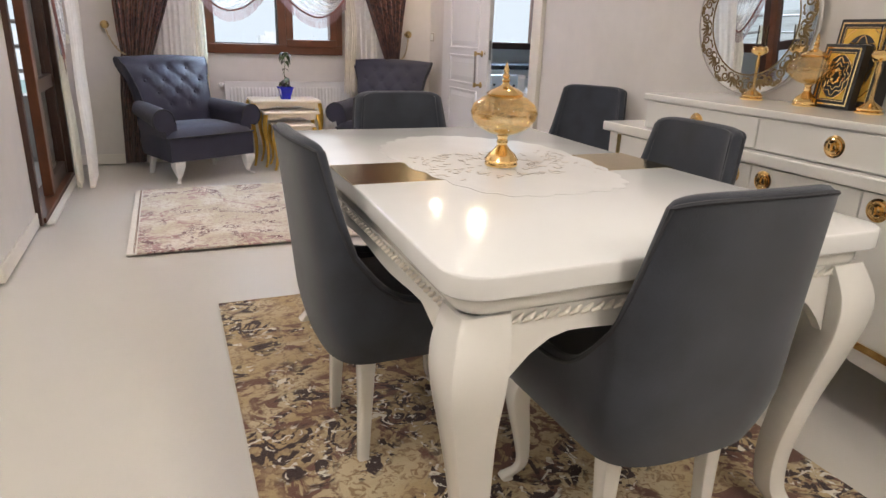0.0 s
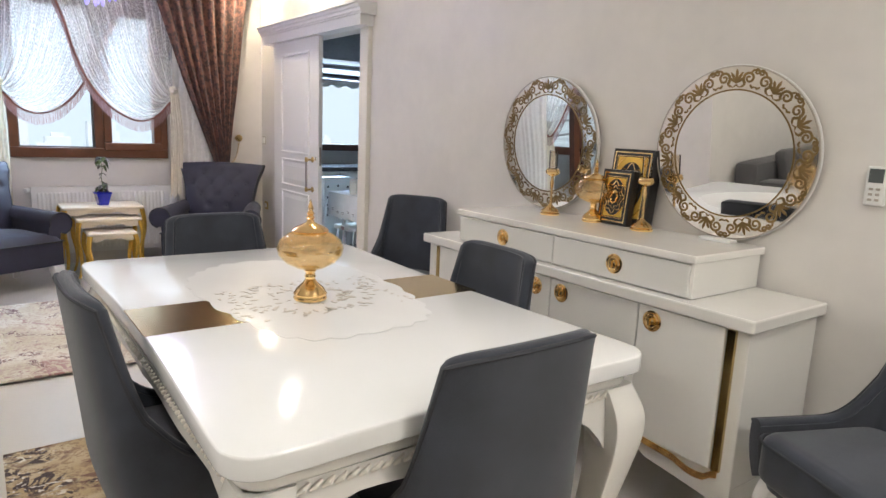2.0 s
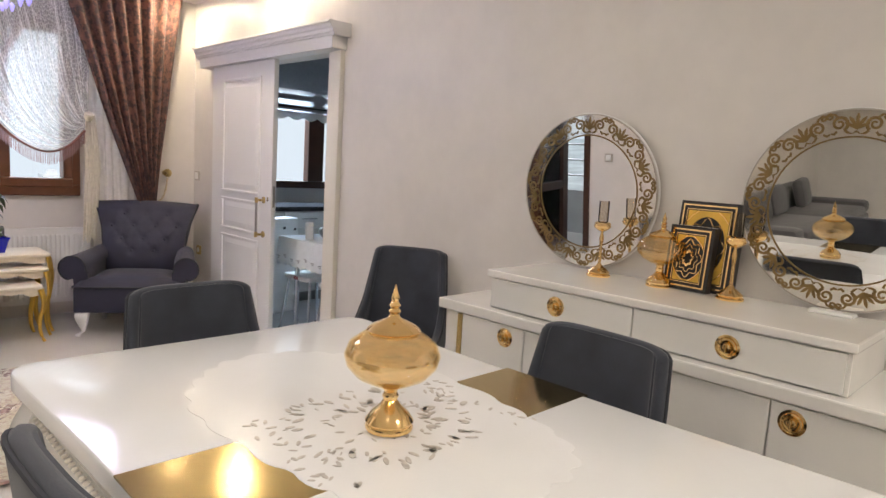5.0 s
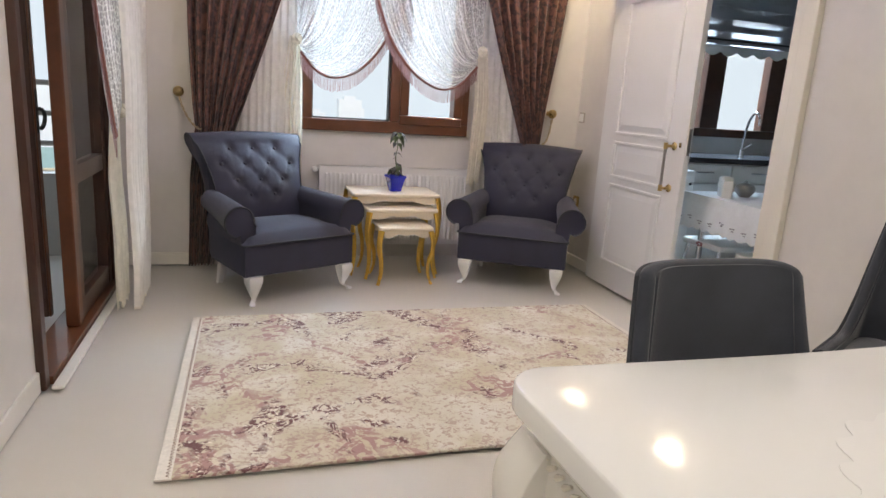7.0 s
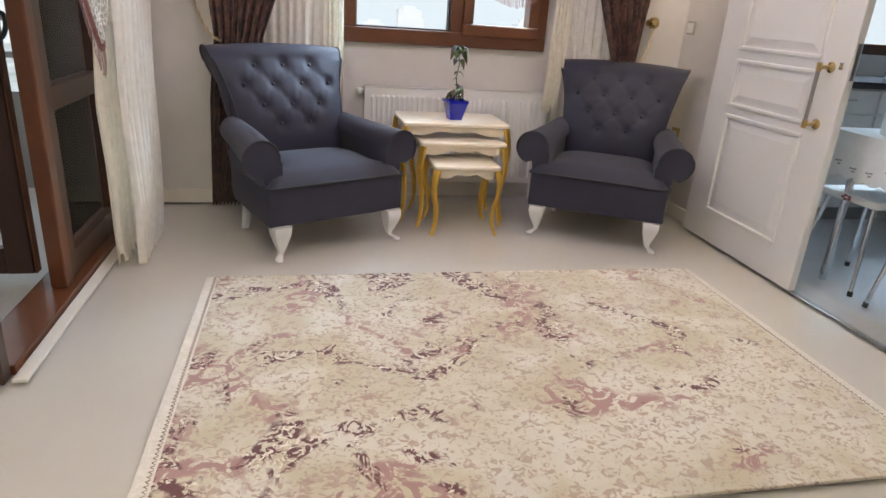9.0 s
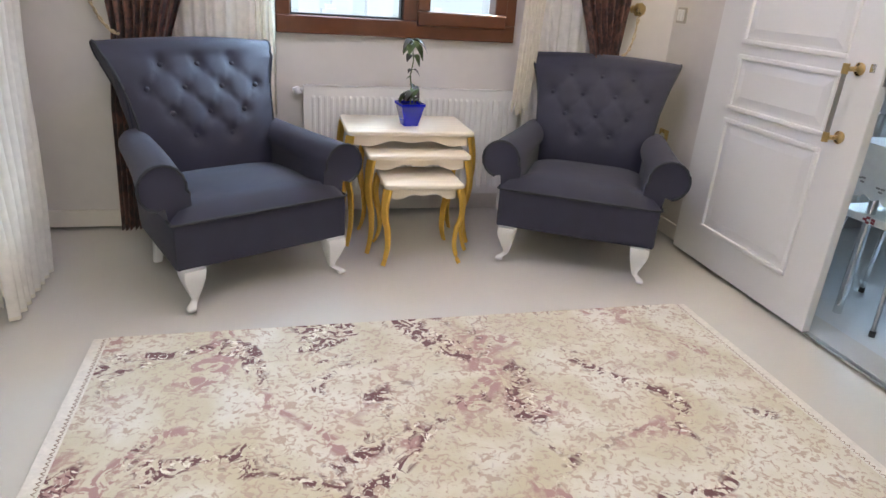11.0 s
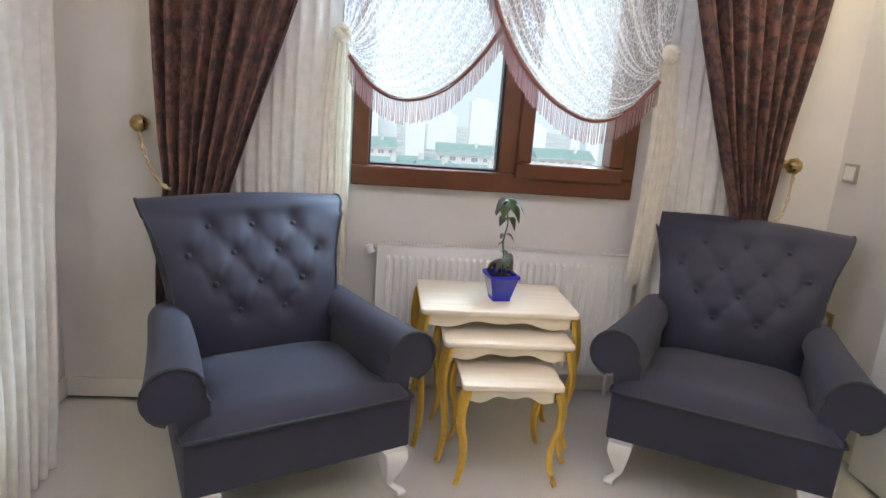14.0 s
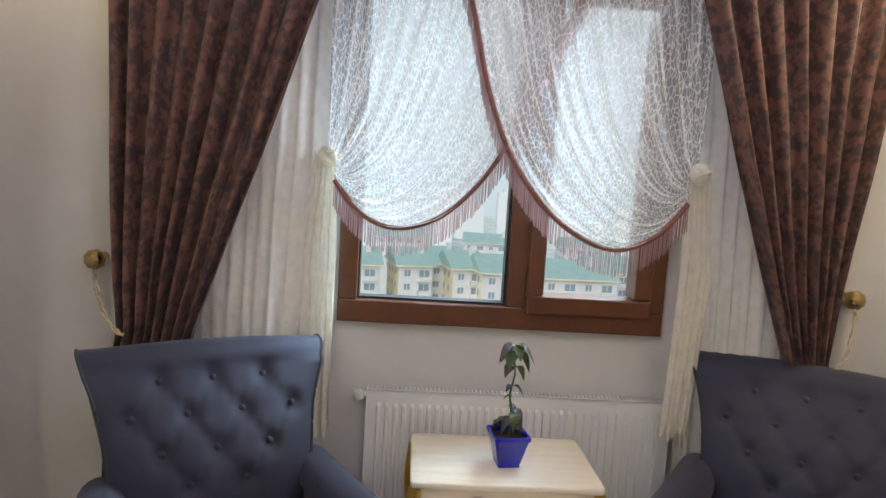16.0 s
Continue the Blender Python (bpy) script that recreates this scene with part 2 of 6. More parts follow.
WINGLASS = glass("window_glass", ior=1.25)
TILE = mat("grey_tile", (0.36, 0.35, 0.33), 0.3, var=0.08, scale=4)
KTILE = mat("kitchen_tile", (0.62, 0.64, 0.66), 0.2, var=0.04, scale=3)


# ---- building helpers ----
def link_mesh(name, bm, material, smooth=False):
    me = bpy.data.meshes.new(name)
    bmesh.ops.recalc_face_normals(bm, faces=bm.faces)
    bm.to_mesh(me)
    bm.free()
    if isinstance(material, (list, tuple)):
        for k in material:
            me.materials.append(k)
    else:
        me.materials.append(material)
    if smooth:
        me.shade_smooth()
        if hasattr(me, "set_sharp_from_angle"):
            me.set_sharp_from_angle(angle=radians(smooth if smooth > 1 else 40))
    return new(name, me)


def part(name, bm, material, parent, label="", smooth=False, m=None):
    ob = link_mesh(name, bm, material, smooth)
    ob.parent = parent
    if m is not None:
        ob.matrix_basis = m
    return tagged(ob, label)


def thing(name, label, category, m=None, group="", kind=""):
    ob = new(name)
    ob.empty_display_size = 0.1
    ob.matrix_basis = m if m is not None else Matrix()
    return tagged(ob, label, category, group, kind)


def solid(name, bm, material, label, category, smooth=False, m=None, kind="", group=""):
    ob = link_mesh(name, bm, material, smooth)
    if m is not None:
        ob.matrix_basis = m
    return tagged(ob, label, category, group, kind)


def box(x0, x1, y0, y1, z0, z1, bevel=0.0, bm=None, seg=2, mi=0):
    own = bmesh.new()
    vs = [own.verts.new((x, y, z)) for x in (x0, x1) for y in (y0, y1) for z in (z0, z1)]
    for f in ((0, 1, 3, 2), (4, 6, 7, 5), (0, 4, 5, 1), (2, 3, 7, 6), (0, 2, 6, 4), (1, 5, 7, 3)):
        own.faces.new([vs[i] for i in f])
    bmesh.ops.recalc_face_normals(own, faces=own.faces)
    if bevel:
        bmesh.ops.bevel(own, geom=own.edges[:], offset=bevel, segments=seg, affect="EDGES", profile=0.5)
    for f in own.faces:
        f.material_index = mi
    return merge(bm, own)


def merge(bm, own):
    if bm is None:
        return own
    tmp = bpy.data.meshes.new("tmp")
    own.to_mesh(tmp)
    own.free()
    bm.from_mesh(tmp)
    bpy.data.meshes.remove(tmp)
    return bm


def lathe(profile, n=28, bm=None, c=(0, 0)):
    own = bmesh.new()
    rings = []
    for r, z in profile:
        if r < 1e-5:
            rings.append([own.verts.new((c[0], c[1], z))])
        else:
            rings.append([own.verts.new((c[0] + r * math.cos(2 * math.pi * i / n), c[1] + r * math.sin(2 * math.pi * i / n), z)) for i in range(n)])
    for a, b in zip(rings, rings[1:]):
        for i in range(n):
            j = (i + 1) % n
            q = [a[i % len(a)], a[j % len(a)], b[j % len(b)], b[i % len(b)]]
            q = list(dict.fromkeys(q))
            if len(q) > 2:
                own.faces.new(q)
    return merge(bm, own)


def tube(points, radii, n=8, bm=None, flat=1.0, closed=False):
    """A tube along points; radii a number or one per point; flat squeezes it across."""
    own = bmesh.new()
    pts = [Vector(p) for p in points]
    if not isinstance(radii, (list, tuple)):
        radii = [radii] * len(pts)
    rings = []
    up = Vector((0, 0, 1))
    for i, p in enumerate(pts):
        d = pts[(i + 1) % len(pts)] - pts[i - 1] if closed else (pts[min(i + 1, len(pts) - 1)] - pts[max(i - 1, 0)])
        d.normalize()
        ref = up if abs(d.dot(up)) < 0.9 else Vector((0, 1, 0))
        a = d.cross(ref).normalized()
        b = a.cross(d).normalized()
        rings.append([own.verts.new(p + radii[i] * (math.cos(2 * math.pi * k / n) * a + flat * math.sin(2 * math.pi * k / n) * b)) for k in range(n)])
    pairs = list(zip(rings, rings[1:])) + ([(rings[-1], rings[0])] if closed else [])
    for a, b in pairs:
        for k in range(n):
            own.faces.new((a[k], a[(k + 1) % n], b[(k + 1) % n], b[k]))
    if not closed:
        own.faces.new(rings[0])
        own.faces.new(rings[-1])
    return merge(bm, own)


def sphere(c, r, bm=None, n=14, squash=1.0):
    prof = [(r * math.sin(math.pi * i / (n // 2)), c[2] - squash * r * math.cos(math.pi * i / (n // 2))) for i in range(n // 2 + 1)]
    return lathe(prof, n, bm, (c[0], c[1]))


def prism(poly, a, b, plane="xy", bm=None, bevel=0.0):
    """A polygon of 2D points in a plane, made thick from a to b across it."""
    own = bmesh.new()

    def put(p, h):
        return {"xy": (p[0], p[1], h), "xz": (p[0], h, p[1]), "yz": (h, p[0], p[1])}[plane]
    lo = [own.verts.new(put(p, a)) for p in poly]
    hi = [own.verts.new(put(p, b)) for p in poly]
    k = len(poly)
    f1, f2 = own.faces.new(lo), own.faces.new(hi)
    for i in range(k):
        own.faces.new((lo[i], lo[(i + 1) % k], hi[(i + 1) % k], hi[i]))
    bmesh.ops.recalc_face_normals(own, faces=own.faces)
    if bevel:
        edges = [e for f in (f1, f2) for e in f.edges]
        bmesh.ops.bevel(own, geom=edges, offset=bevel, segments=3, affect="EDGES", profile=0.5)
    big = [f for f in own.faces if len(f.verts) > 4]
    if big:
        bmesh.ops.triangulate(own, faces=big)
    return merge(bm, own)


def sheet(rows, bm=None, thick=0.0, uv=False):
    """A surface through rows of points, with thickness if given."""
    own = bmesh.new()
    grid = [[own.verts.new(p) for p in row] for row in rows]
    for r, s in zip(grid, grid[1:]):
        for i in range(len(r) - 1):
            own.faces.new((r[i], r[i + 1], s[i + 1], s[i]))
    if thick:
        bmesh.ops.recalc_face_normals(own, faces=own.faces)
        bmesh.ops.solidify(own, geom=own.faces[:], thickness=thick)
    if uv:
        lay = own.loops.layers.uv.new("uv")
        at = {v: (i / (len(row) - 1), j / (len(grid) - 1)) for j, row in enumerate(grid) for i, v in enumerate(row)}
        for f in own.faces:
            for lp in f.loops:
                lp[lay].uv = at[lp.vert]
    return merge(bm, own)


def bez(p0, p1, p2, p3, t):
    u = 1 - t
    return tuple(u ** 3 * a + 3 * u * u * t * b + 3 * u * t * t * c + t ** 3 * d for a, b, c, d in zip(p0, p1, p2, p3))


def rounded(x0, x1, y0, y1, r, n=5):
    pts = []
    for cx, cy, a0 in ((x1 - r, y1 - r, 0), (x0 + r, y1 - r, 90), (x0 + r, y0 + r, 180), (x1 - r, y0 + r, 270)):
        for i in range(n + 1):
            a = radians(a0 + 90 * i / n)
            pts.append((cx + r * math.cos(a), cy + r * math.sin(a)))
    return pts


def wob(x, y, z=0.0):
    return noise.noise(Vector((x, y, z)))

# ---- structure ----
H = 2.56
EW = 2.825  # room face of the east wall
solid("floor", box(-4.3, 2.86, -2.1, 7.0, -0.12, -0.012), FLOORM, "pale cream laminate floor", "floor", kind="structure")
bm = box(EW, 2.93, -2.1, 4.66, 0, H)
box(EW, 2.93, 4.66, 5.62, 2.0, H, bm=bm)
box(EW, 2.93, 5.62, 7.05, 0, H, bm=bm)
solid("wall_east", bm, WALL, "beige pearl-plastered wall with a kitchen doorway", "wall", kind="structure")
bm = box(-0.55, -0.4, 3.82, 4.77, 0, H)
box(-0.55, -0.4, 6.29, 6.70, 0, H, bm=bm)
box(-0.55, -0.4, 4.77, 6.29, 2.15, H, bm=bm)
solid("wall_west", bm, WALL, "beige plastered wall around the balcony door", "wall", kind="structure")
bm = box(-0.55, 0.5, 6.70, 7.05, 0, H)
box(2.25, EW, 6.70, 7.05, 0, H, bm=bm)
solid("wall_north", bm, WALL, "beige plastered wall beside the window niche", "wall", kind="structure")
for x0, x1, z0, z1, where in ((0.5, 2.25, 0, 0.94, "under"), (0.5, 2.25, 2.27, H, "over"), (0.5, 0.745, 0.94, 2.27, "beside"), (1.976, 2.25, 0.94, 2.27, "beside")):
    solid("wall_niche", box(x0, x1, 6.88, 7.05, z0, z1), WALL, "pale plastered wall " + where + " the window", "wall", kind="structure")
solid("wall_living", box(-4.3, -0.55, 3.82, 3.97, 0, H), WALL, "plain beige wall behind the sofa", "wall", kind="structure")
solid("wall_living_west", box(-4.45, -4.3, -2.1, 3.97, 0, H), WALL, "plain beige wall", "wall", kind="structure")
solid("wall_south", box(-4.45, 2.93, -2.25, -2.1, 0, H), WALL, "plain beige wall", "wall", kind="structure")
solid("ceiling", box(-4.45, 2.93, -2.25, 7.05, H, H + 0.1), CEIL, "white plaster ceiling", "ceiling", kind="structure")


def baseboard(x0, x1, y0, y1):
    solid("baseboard", box(x0, x1, y0, y1, 0, 0.085, 0.004), BASEB, "white painted baseboard", "baseboard", kind="structure")


baseboard(EW - 0.014, EW, 0.94, 4.54)
baseboard(EW - 0.014, EW, 6.24, 6.685)
baseboard(-0.4, -0.386, 3.82, 4.765)
baseboard(-0.4, -0.386, 6.3, 6.685)
baseboard(-0.4, 0.5, 6.685, 6.7)
baseboard(2.25, EW - 0.014, 6.685, 6.7)
baseboard(-4.3, -0.386, 3.805, 3.82)

# kitchen doorway: casing, pelmet, sliding door, track
solid("door_casing", box(EW - 0.036, EW, 4.545, 4.625, 0, 2.0, 0.005), CREAM, "cream painted door jamb", "casing", kind="structure")
solid("door_casing", box(EW - 0.02, 2.945, 4.627, 4.69, 0, 2.0, 0.004), CREAM, "cream painted door lining", "casing", kind="structure")
solid("door_casing", box(EW - 0.03, EW, 6.13, 6.235, 0, 2.01, 0.005), CREAM, "cream painted casing strip", "casing", kind="structure")
pel = thing("door_pelmet", "white painted pelmet with stepped cornice", "trim", kind="structure")
part("rail_board", box(2.715, EW, 4.53, 6.36, 2.0, 2.075, 0.003), WHITE, pel)
part("cornice", prism([(EW, 2.072), (2.705, 2.072), (2.705, 2.085), (2.695, 2.089), (2.692, 2.108), (2.682, 2.113), (2.678, 2.133), (2.665, 2.138), (2.665, 2.152), (EW, 2.152)], 4.495, 6.39, "xz"), WHITE, pel)
dr = thing("door_1", "white panelled sliding door, half open", "door", kind="structure")
bm = box(2.755, 2.793, 5.265, 6.2, 0.012, 1.998, 0.004)
part("leaf", bm, WHITE, dr)


def door_panel(z0, z1):
    """A moulded frame with a raised field, on the room side of the leaf."""
    y0, y1, x = 5.43, 6.01, 2.755
    mould = bmesh.new()
    for a, b, c, d in ((y0, y1, z0, z0 + 0.02), (y0, y1, z1 - 0.02, z1), (y0, y0 + 0.02, z0 + 0.02, z1 - 0.02), (y1 - 0.02, y1, z0 + 0.02, z1 - 0.02)):
        box(x - 0.013, x + 0.002, a, b, c, d, 0.005, bm=mould)
    part("panel_moulding", mould, WHITE, dr)
    field = bmesh.new()
    a = [(x - 0.0005, y0 + 0.03, z0 + 0.03), (x - 0.0005, y1 - 0.03, z0 + 0.03), (x - 0.0005, y1 - 0.03, z1 - 0.03), (x - 0.0005, y0 + 0.03, z1 - 0.03)]
    b = [(x - 0.008, y0 + 0.065, z0 + 0.065), (x - 0.008, y1 - 0.065, z0 + 0.065), (x - 0.008, y1 - 0.065, z1 - 0.065), (x - 0.008, y0 + 0.065, z1 - 0.065)]
    va, vb = [field.verts.new(p) for p in a], [field.verts.new(p) for p in b]
    for i in range(4):
        field.faces.new((va[i], va[(i + 1) % 4], vb[(i + 1) % 4], vb[i]))
    field.faces.new(vb)
    field.faces.new(va[::-1])
    part("raised_panel", field, WHITE, dr)


door_panel(0.185, 0.725)
door_panel(0.765, 1.008)
door_panel(1.052, 1.895)
hd = part("handle", tube([(2.702, 5.375, 0.78), (2.702, 5.375, 1.025)], 0.0085, 12), STEEL, dr, "long steel and brass pull handle", smooth=True)
for z in (0.78, 1.025):
    part("handle_rose", lathe([(0, 0), (0.023, 0), (0.024, 0.005), (0.018, 0.009), (0.009, 0.012), (0.009, 0.055), (0, 0.056)], 18), BRASS, hd, "aged brass rosette", smooth=True, m=pose(2.755, 5.365, z, 0, -90, 0))
    part("handle_joint", tube([(2.702, 5.375, z - 0.018), (2.702, 5.375, z + 0.018)], 0.012, 12), BRASS, hd, smooth=True)
part("lock", box(2.751, 2.756, 5.30, 5.322, 1.02, 1.05, 0.002), CHROME, dr, "small oval lock cover")
part("edge_latch", box(2.766, 2.783, 5.262, 5.267, 0.98, 1.13), STEEL, dr)
solid("floor_track", box(2.772, 2.80, 4.60, 5.9, 0.0, 0.008, 0.002), STEEL, "grey metal sliding-door floor track", "track", kind="structure")
solid("threshold", box(2.806, 2.95, 4.69, 5.62, -0.02, 0.004, 0.001), mat("threshold_stone", (0.45, 0.43, 0.40), 0.35), "grey stone door threshold", "threshold", kind="structure")

# white door beyond the switches
d2 = thing("door_2", "closed white painted door in its casing", "door", kind="structure")
part("casing", box(EW - 0.03, EW, 0.83, 0.935, 0, 2.1, 0.004), WHITE, d2)
part("leaf", box(EW - 0.018, EW, -0.02, 0.826, 0.01, 2.05, 0.003), WHITE, d2)
part("casing_head", box(EW - 0.03, EW, -0.11, 0.935, 2.104, 2.19, 0.004), WHITE, d2)

# main window
win = thing("window_1", "brown wooden window with one fixed and one opening sash", "window", kind="structure")
WX0, WX1, WZ0, WZ1, WY = 0.745, 1.976, 0.94, 2.27, 6.832
bm = box(WX0, WX1, WY, 6.95, WZ0, WZ0 + 0.085, 0.006)
box(WX0, WX1, WY, 6.95, WZ1 - 0.07, WZ1, 0.006, bm=bm)
box(WX0, WX0 + 0.07, WY, 6.95, WZ0 + 0.085, WZ1 - 0.07, 0.006, bm=bm)
box(WX1 - 0.07, WX1, WY, 6.95, WZ0 + 0.085, WZ1 - 0.07, 0.006, bm=bm)
box(1.375, 1.455, WY + 0.002, 6.95, WZ0 + 0.085, WZ1 - 0.07, 0.006, bm=bm)
part("window_frame", bm, BROWNW, win)
bm = box(1.445, 1.92, WY - 0.018, 6.93, 1.005, 1.075, 0.008)
box(1.445, 1.92, WY - 0.018, 6.93, 2.16, 2.225, 0.008, bm=bm)
box(1.445, 1.51, WY - 0.018, 6.93, 1.076, 2.159, 0.008, bm=bm)
box(1.855, 1.92, WY - 0.018, 6.93, 1.076, 2.159, 0.008, bm=bm)
part("sash", bm, BROWNW, win)
bm = box(0.815, 0.822, WY + 0.03, 6.92, 1.025, 2.2)
box(1.365, 1.372, WY + 0.03, 6.92, 1.025, 2.2, bm=bm)
box(0.822, 1.365, WY + 0.03, 6.92, 1.026, 1.034, bm=bm)
part("gasket", bm, BLACK, win)
for x0, x1, z0, z1 in ((0.81, 1.38, 1.02, 2.205), (1.505, 1.86, 1.07, 2.165)):
    g = part("pane", box(x0, x1, 6.905, 6.91, z0, z1), WINGLASS, win)
    g.visible_shadow = False

# balcony door: brown frame with sliding leaves
bd = thing("balcony_door", "brown wooden sliding balcony door with glass panes", "door", kind="structure")
part("jamb", box(-0.50, -0.37, 4.77, 4.825, 0, 2.15, 0.005), DARKW, bd)
part("jamb", box(-0.50, -0.36, 6.23, 6.29, 0, 2.15, 0.005), DARKW, bd)
part("head", box(-0.50, -0.37, 4.83, 6.23, 2.08, 2.15, 0.005), BROWNW, bd)
part("sill", box(-0.52, -0.36, 4.83, 6.23, 0, 0.035, 0.004), BROWNW, bd)


def leaf(x, y0, y1, material):
    lf = part("leaf_frame", box(x - 0.025, x + 0.025, y0, y0 + 0.075, 0.036, 2.079, 0.005), material, bd)
    bm2 = box(x - 0.024, x + 0.024, y1 - 0.075, y1, 0.036, 2.079, 0.005)
    for z0, z1 in ((0.036, 0.14), (0.70, 0.79), (1.99, 2.079)):
        box(x - 0.022, x + 0.022, y0 + 0.075, y1 - 0.075, z0, z1, 0.004, bm=bm2)
    part("leaf_rails", bm2, material, bd)
    for z0, z1 in ((0.13, 0.71), (0.78, 2.0)):
        p = part("pane", box(x - 0.004, x + 0.004, y0 + 0.07, y1 - 0.07, z0, z1), WINGLASS, bd)
        p.visible_shadow = False


leaf(-0.42, 5.49, 6.225, DARKW)
part("centre_post", box(-0.45, -0.39, 5.41, 5.487, 0.036, 2.079, 0.006), BROWNW, bd)
# the other leaf stands open, square to the wall, out over the balcony
ol = part("open_leaf", box(-0.665, -0.565, 5.575, 5.63, 0.03, 2.07, 0.005), DARKW, bd, "dark brown door leaf standing open")
part("far_stile", box(-1.19, -1.09, 5.575, 5.63, 0.03, 2.07, 0.005), DARKW, ol)
for z0, z1 in ((0.03, 0.14), (0.70, 0.79), (1.97, 2.07)):
    part("leaf_rail", box(-1.09, -0.665, 5.578, 5.627, z0, z1, 0.004), DARKW, ol)
for z0, z1 in ((0.135, 0.705), (0.785, 1.975)):
    p = part("pane", box(-1.095, -0.66, 5.60, 5.605, z0, z1), WINGLASS, ol)
    p.visible_shadow = False
# light on the dark leaf's edge, put in as a strip of lighter brown
part("lit_edge_strip", box(-0.564, -0.556, 5.58, 5.625, 0.03, 2.07, 0.002), BROWNW, ol, "leaf edge in red-brown for the light on it")
part("lever", tube([bez((-0.555, 5.60, 1.04), (-0.51, 5.60, 1.06), (-0.51, 5.56, 0.97), (-0.515, 5.50, 0.96), i / 10) for i in range(11)], 0.009, 8), BLACK, ol, "black door lever", smooth=True)
part("lever_plate", box(-0.556, -0.552, 5.587, 5.613, 0.93, 1.13, 0.001), BLACK, ol)
solid("sill_strip", box(-0.355, -0.31, 4.78, 6.28, 0, 0.014, 0.004), BASEB, "pale stone strip along the balcony door", "sill", kind="structure")

# balcony
solid("balcony_floor", box(-2.0, -0.551, 3.97, 7.05, -0.12, -0.02), TILE, "grey tiled balcony floor", "floor", kind="structure")
solid("balcony_parapet", box(-2.1, -2.0, 3.97, 7.05, -0.12, 0.55), TILE, "low balcony parapet wall", "wall", kind="structure")
solid("balcony_end_wall", box(-2.1, -0.55, 7.05, 7.15, -0.12, 0.55), TILE, "low balcony end wall", "wall", kind="structure")
rail = thing("balcony_railing", "grey metal balcony railing on the parapet", "railing")
for z in (0.75, 0.95, 1.15):
    part("rail_bar", tube([(-2.05, 7.1, z), (-0.56, 7.1, z)], 0.018, 8), STEEL, rail)
    part("rail_bar", tube([(-2.05, 3.98, z), (-2.05, 7.04, z)], 0.018, 8), STEEL, rail)
for y in (4.1, 5.0, 5.9, 6.9):
    part("rail_post", tube([(-2.05, y, 0.55), (-2.05, y, 1.16)], 0.02, 8), STEEL, rail)
solid("balcony_ceiling", box(-2.1, -0.55, 3.97, 7.15, 2.4, 2.5), CEIL, "balcony soffit", "ceiling", kind="structure")

# kitchen shell
solid("kitchen_floor", box(2.95, 5.6, 3.0, 7.0, -0.12, -0.002), KTILE, "glossy pale kitchen floor", "floor", kind="structure")
bm = box(2.93, 5.6, 6.92, 7.05, 0, 1.04)
box(2.93, 5.6, 6.92, 7.05, 2.1, H, bm=bm)
box(2.93, 3.15, 6.92, 7.05, 1.04, 2.1, bm=bm)
box(4.88, 5.6, 6.92, 7.05, 1.04, 2.1, bm=bm)
solid("kitchen_wall_north", bm, WALL, "kitchen wall with a window", "wall", kind="structure")
solid("kitchen_wall_east", box(5.6, 5.75, 2.85, 7.05, 0, H), WALL, "kitchen wall", "wall", kind="structure")
solid("kitchen_wall_south", box(2.93, 5.6, 2.85, 3.0, 0, H), WALL, "kitchen wall", "wall", kind="structure")
solid("kitchen_ceiling", box(2.93, 5.75, 2.85, 7.05, H, H + 0.1), CEIL, "kitchen ceiling", "ceiling", kind="structure")
kw = thing("window_2", "dark brown kitchen window", "window", kind="structure")
bm = box(3.15, 4.88, 6.86, 6.95, 1.04, 1.11, 0.005)
box(3.15, 4.88, 6.86, 6.95, 2.03, 2.1, 0.005, bm=bm)
for x, xw in ((3.15, 0.1), (4.07, 0.18), (4.71, 0.17)):
    box(x, x + xw, 6.86, 6.95, 1.111, 2.029, 0.005, bm=bm)
part("window_frame", bm, DARKW, kw)
for x0, x1 in ((3.22, 4.09), (4.24, 4.73)):
    p = part("pane", box(x0, x1, 6.9, 6.905, 1.11, 2.04), WINGLASS, kw)
    p.visible_shadow = False


# ---- dining ----
def square_sweep(stations, out, bm=None, tw=0.0):
    """A square-sectioned leg: stations of (outward, z, size) along the diagonal direction out."""
    own = bmesh.new()
    rings = []
    for o, z, s in stations:
        cx, cy = out[0] * o, out[1] * o
        rings.append([own.verts.new((cx + a * s / 2, cy + b * s / 2, z)) for a, b in ((-1, -1), (1, -1), (1, 1), (-1, 1))])
    for a, b in zip(rings, rings[1:]):
        for k in range(4):
            own.faces.new((a[k], a[(k + 1) % 4], b[(k + 1) % 4], b[k]))
    own.faces.new(rings[0])
    own.faces.new(rings[-1])
    bmesh.ops.recalc_face_normals(own, faces=own.faces)
    long = [e for e in own.edges if abs(e.verts[0].co.z - e.verts[1].co.z) > 1e-4]
    bmesh.ops.bevel(own, geom=long, offset=0.008, segments=2, affect="EDGES", profile=0.5)
    return merge(bm, own)


def smooth_stations(st, n=5):
    """Catmull-Rom through stations."""
    out = []
    for i in range(len(st) - 1):
        p = [Vector(st[max(i - 1, 0)]), Vector(st[i]), Vector(st[i + 1]), Vector(st[min(i + 2, len(st) - 1)])]
        for k in range(n):
            t = k / n
            out.append(0.5 * (2 * p[1] + (p[2] - p[0]) * t + (2 * p[0] - 5 * p[1] + 4 * p[2] - p[3]) * t * t + (3 * p[1] - p[0] - 3 * p[2] + p[3]) * t ** 3))
    out.append(Vector(st[-1]))
    return [tuple(v) for v in out]


TX0, TX1, TY0, TY1, TZ = 0.775, 1.828, 1.352, 3.03, 0.785


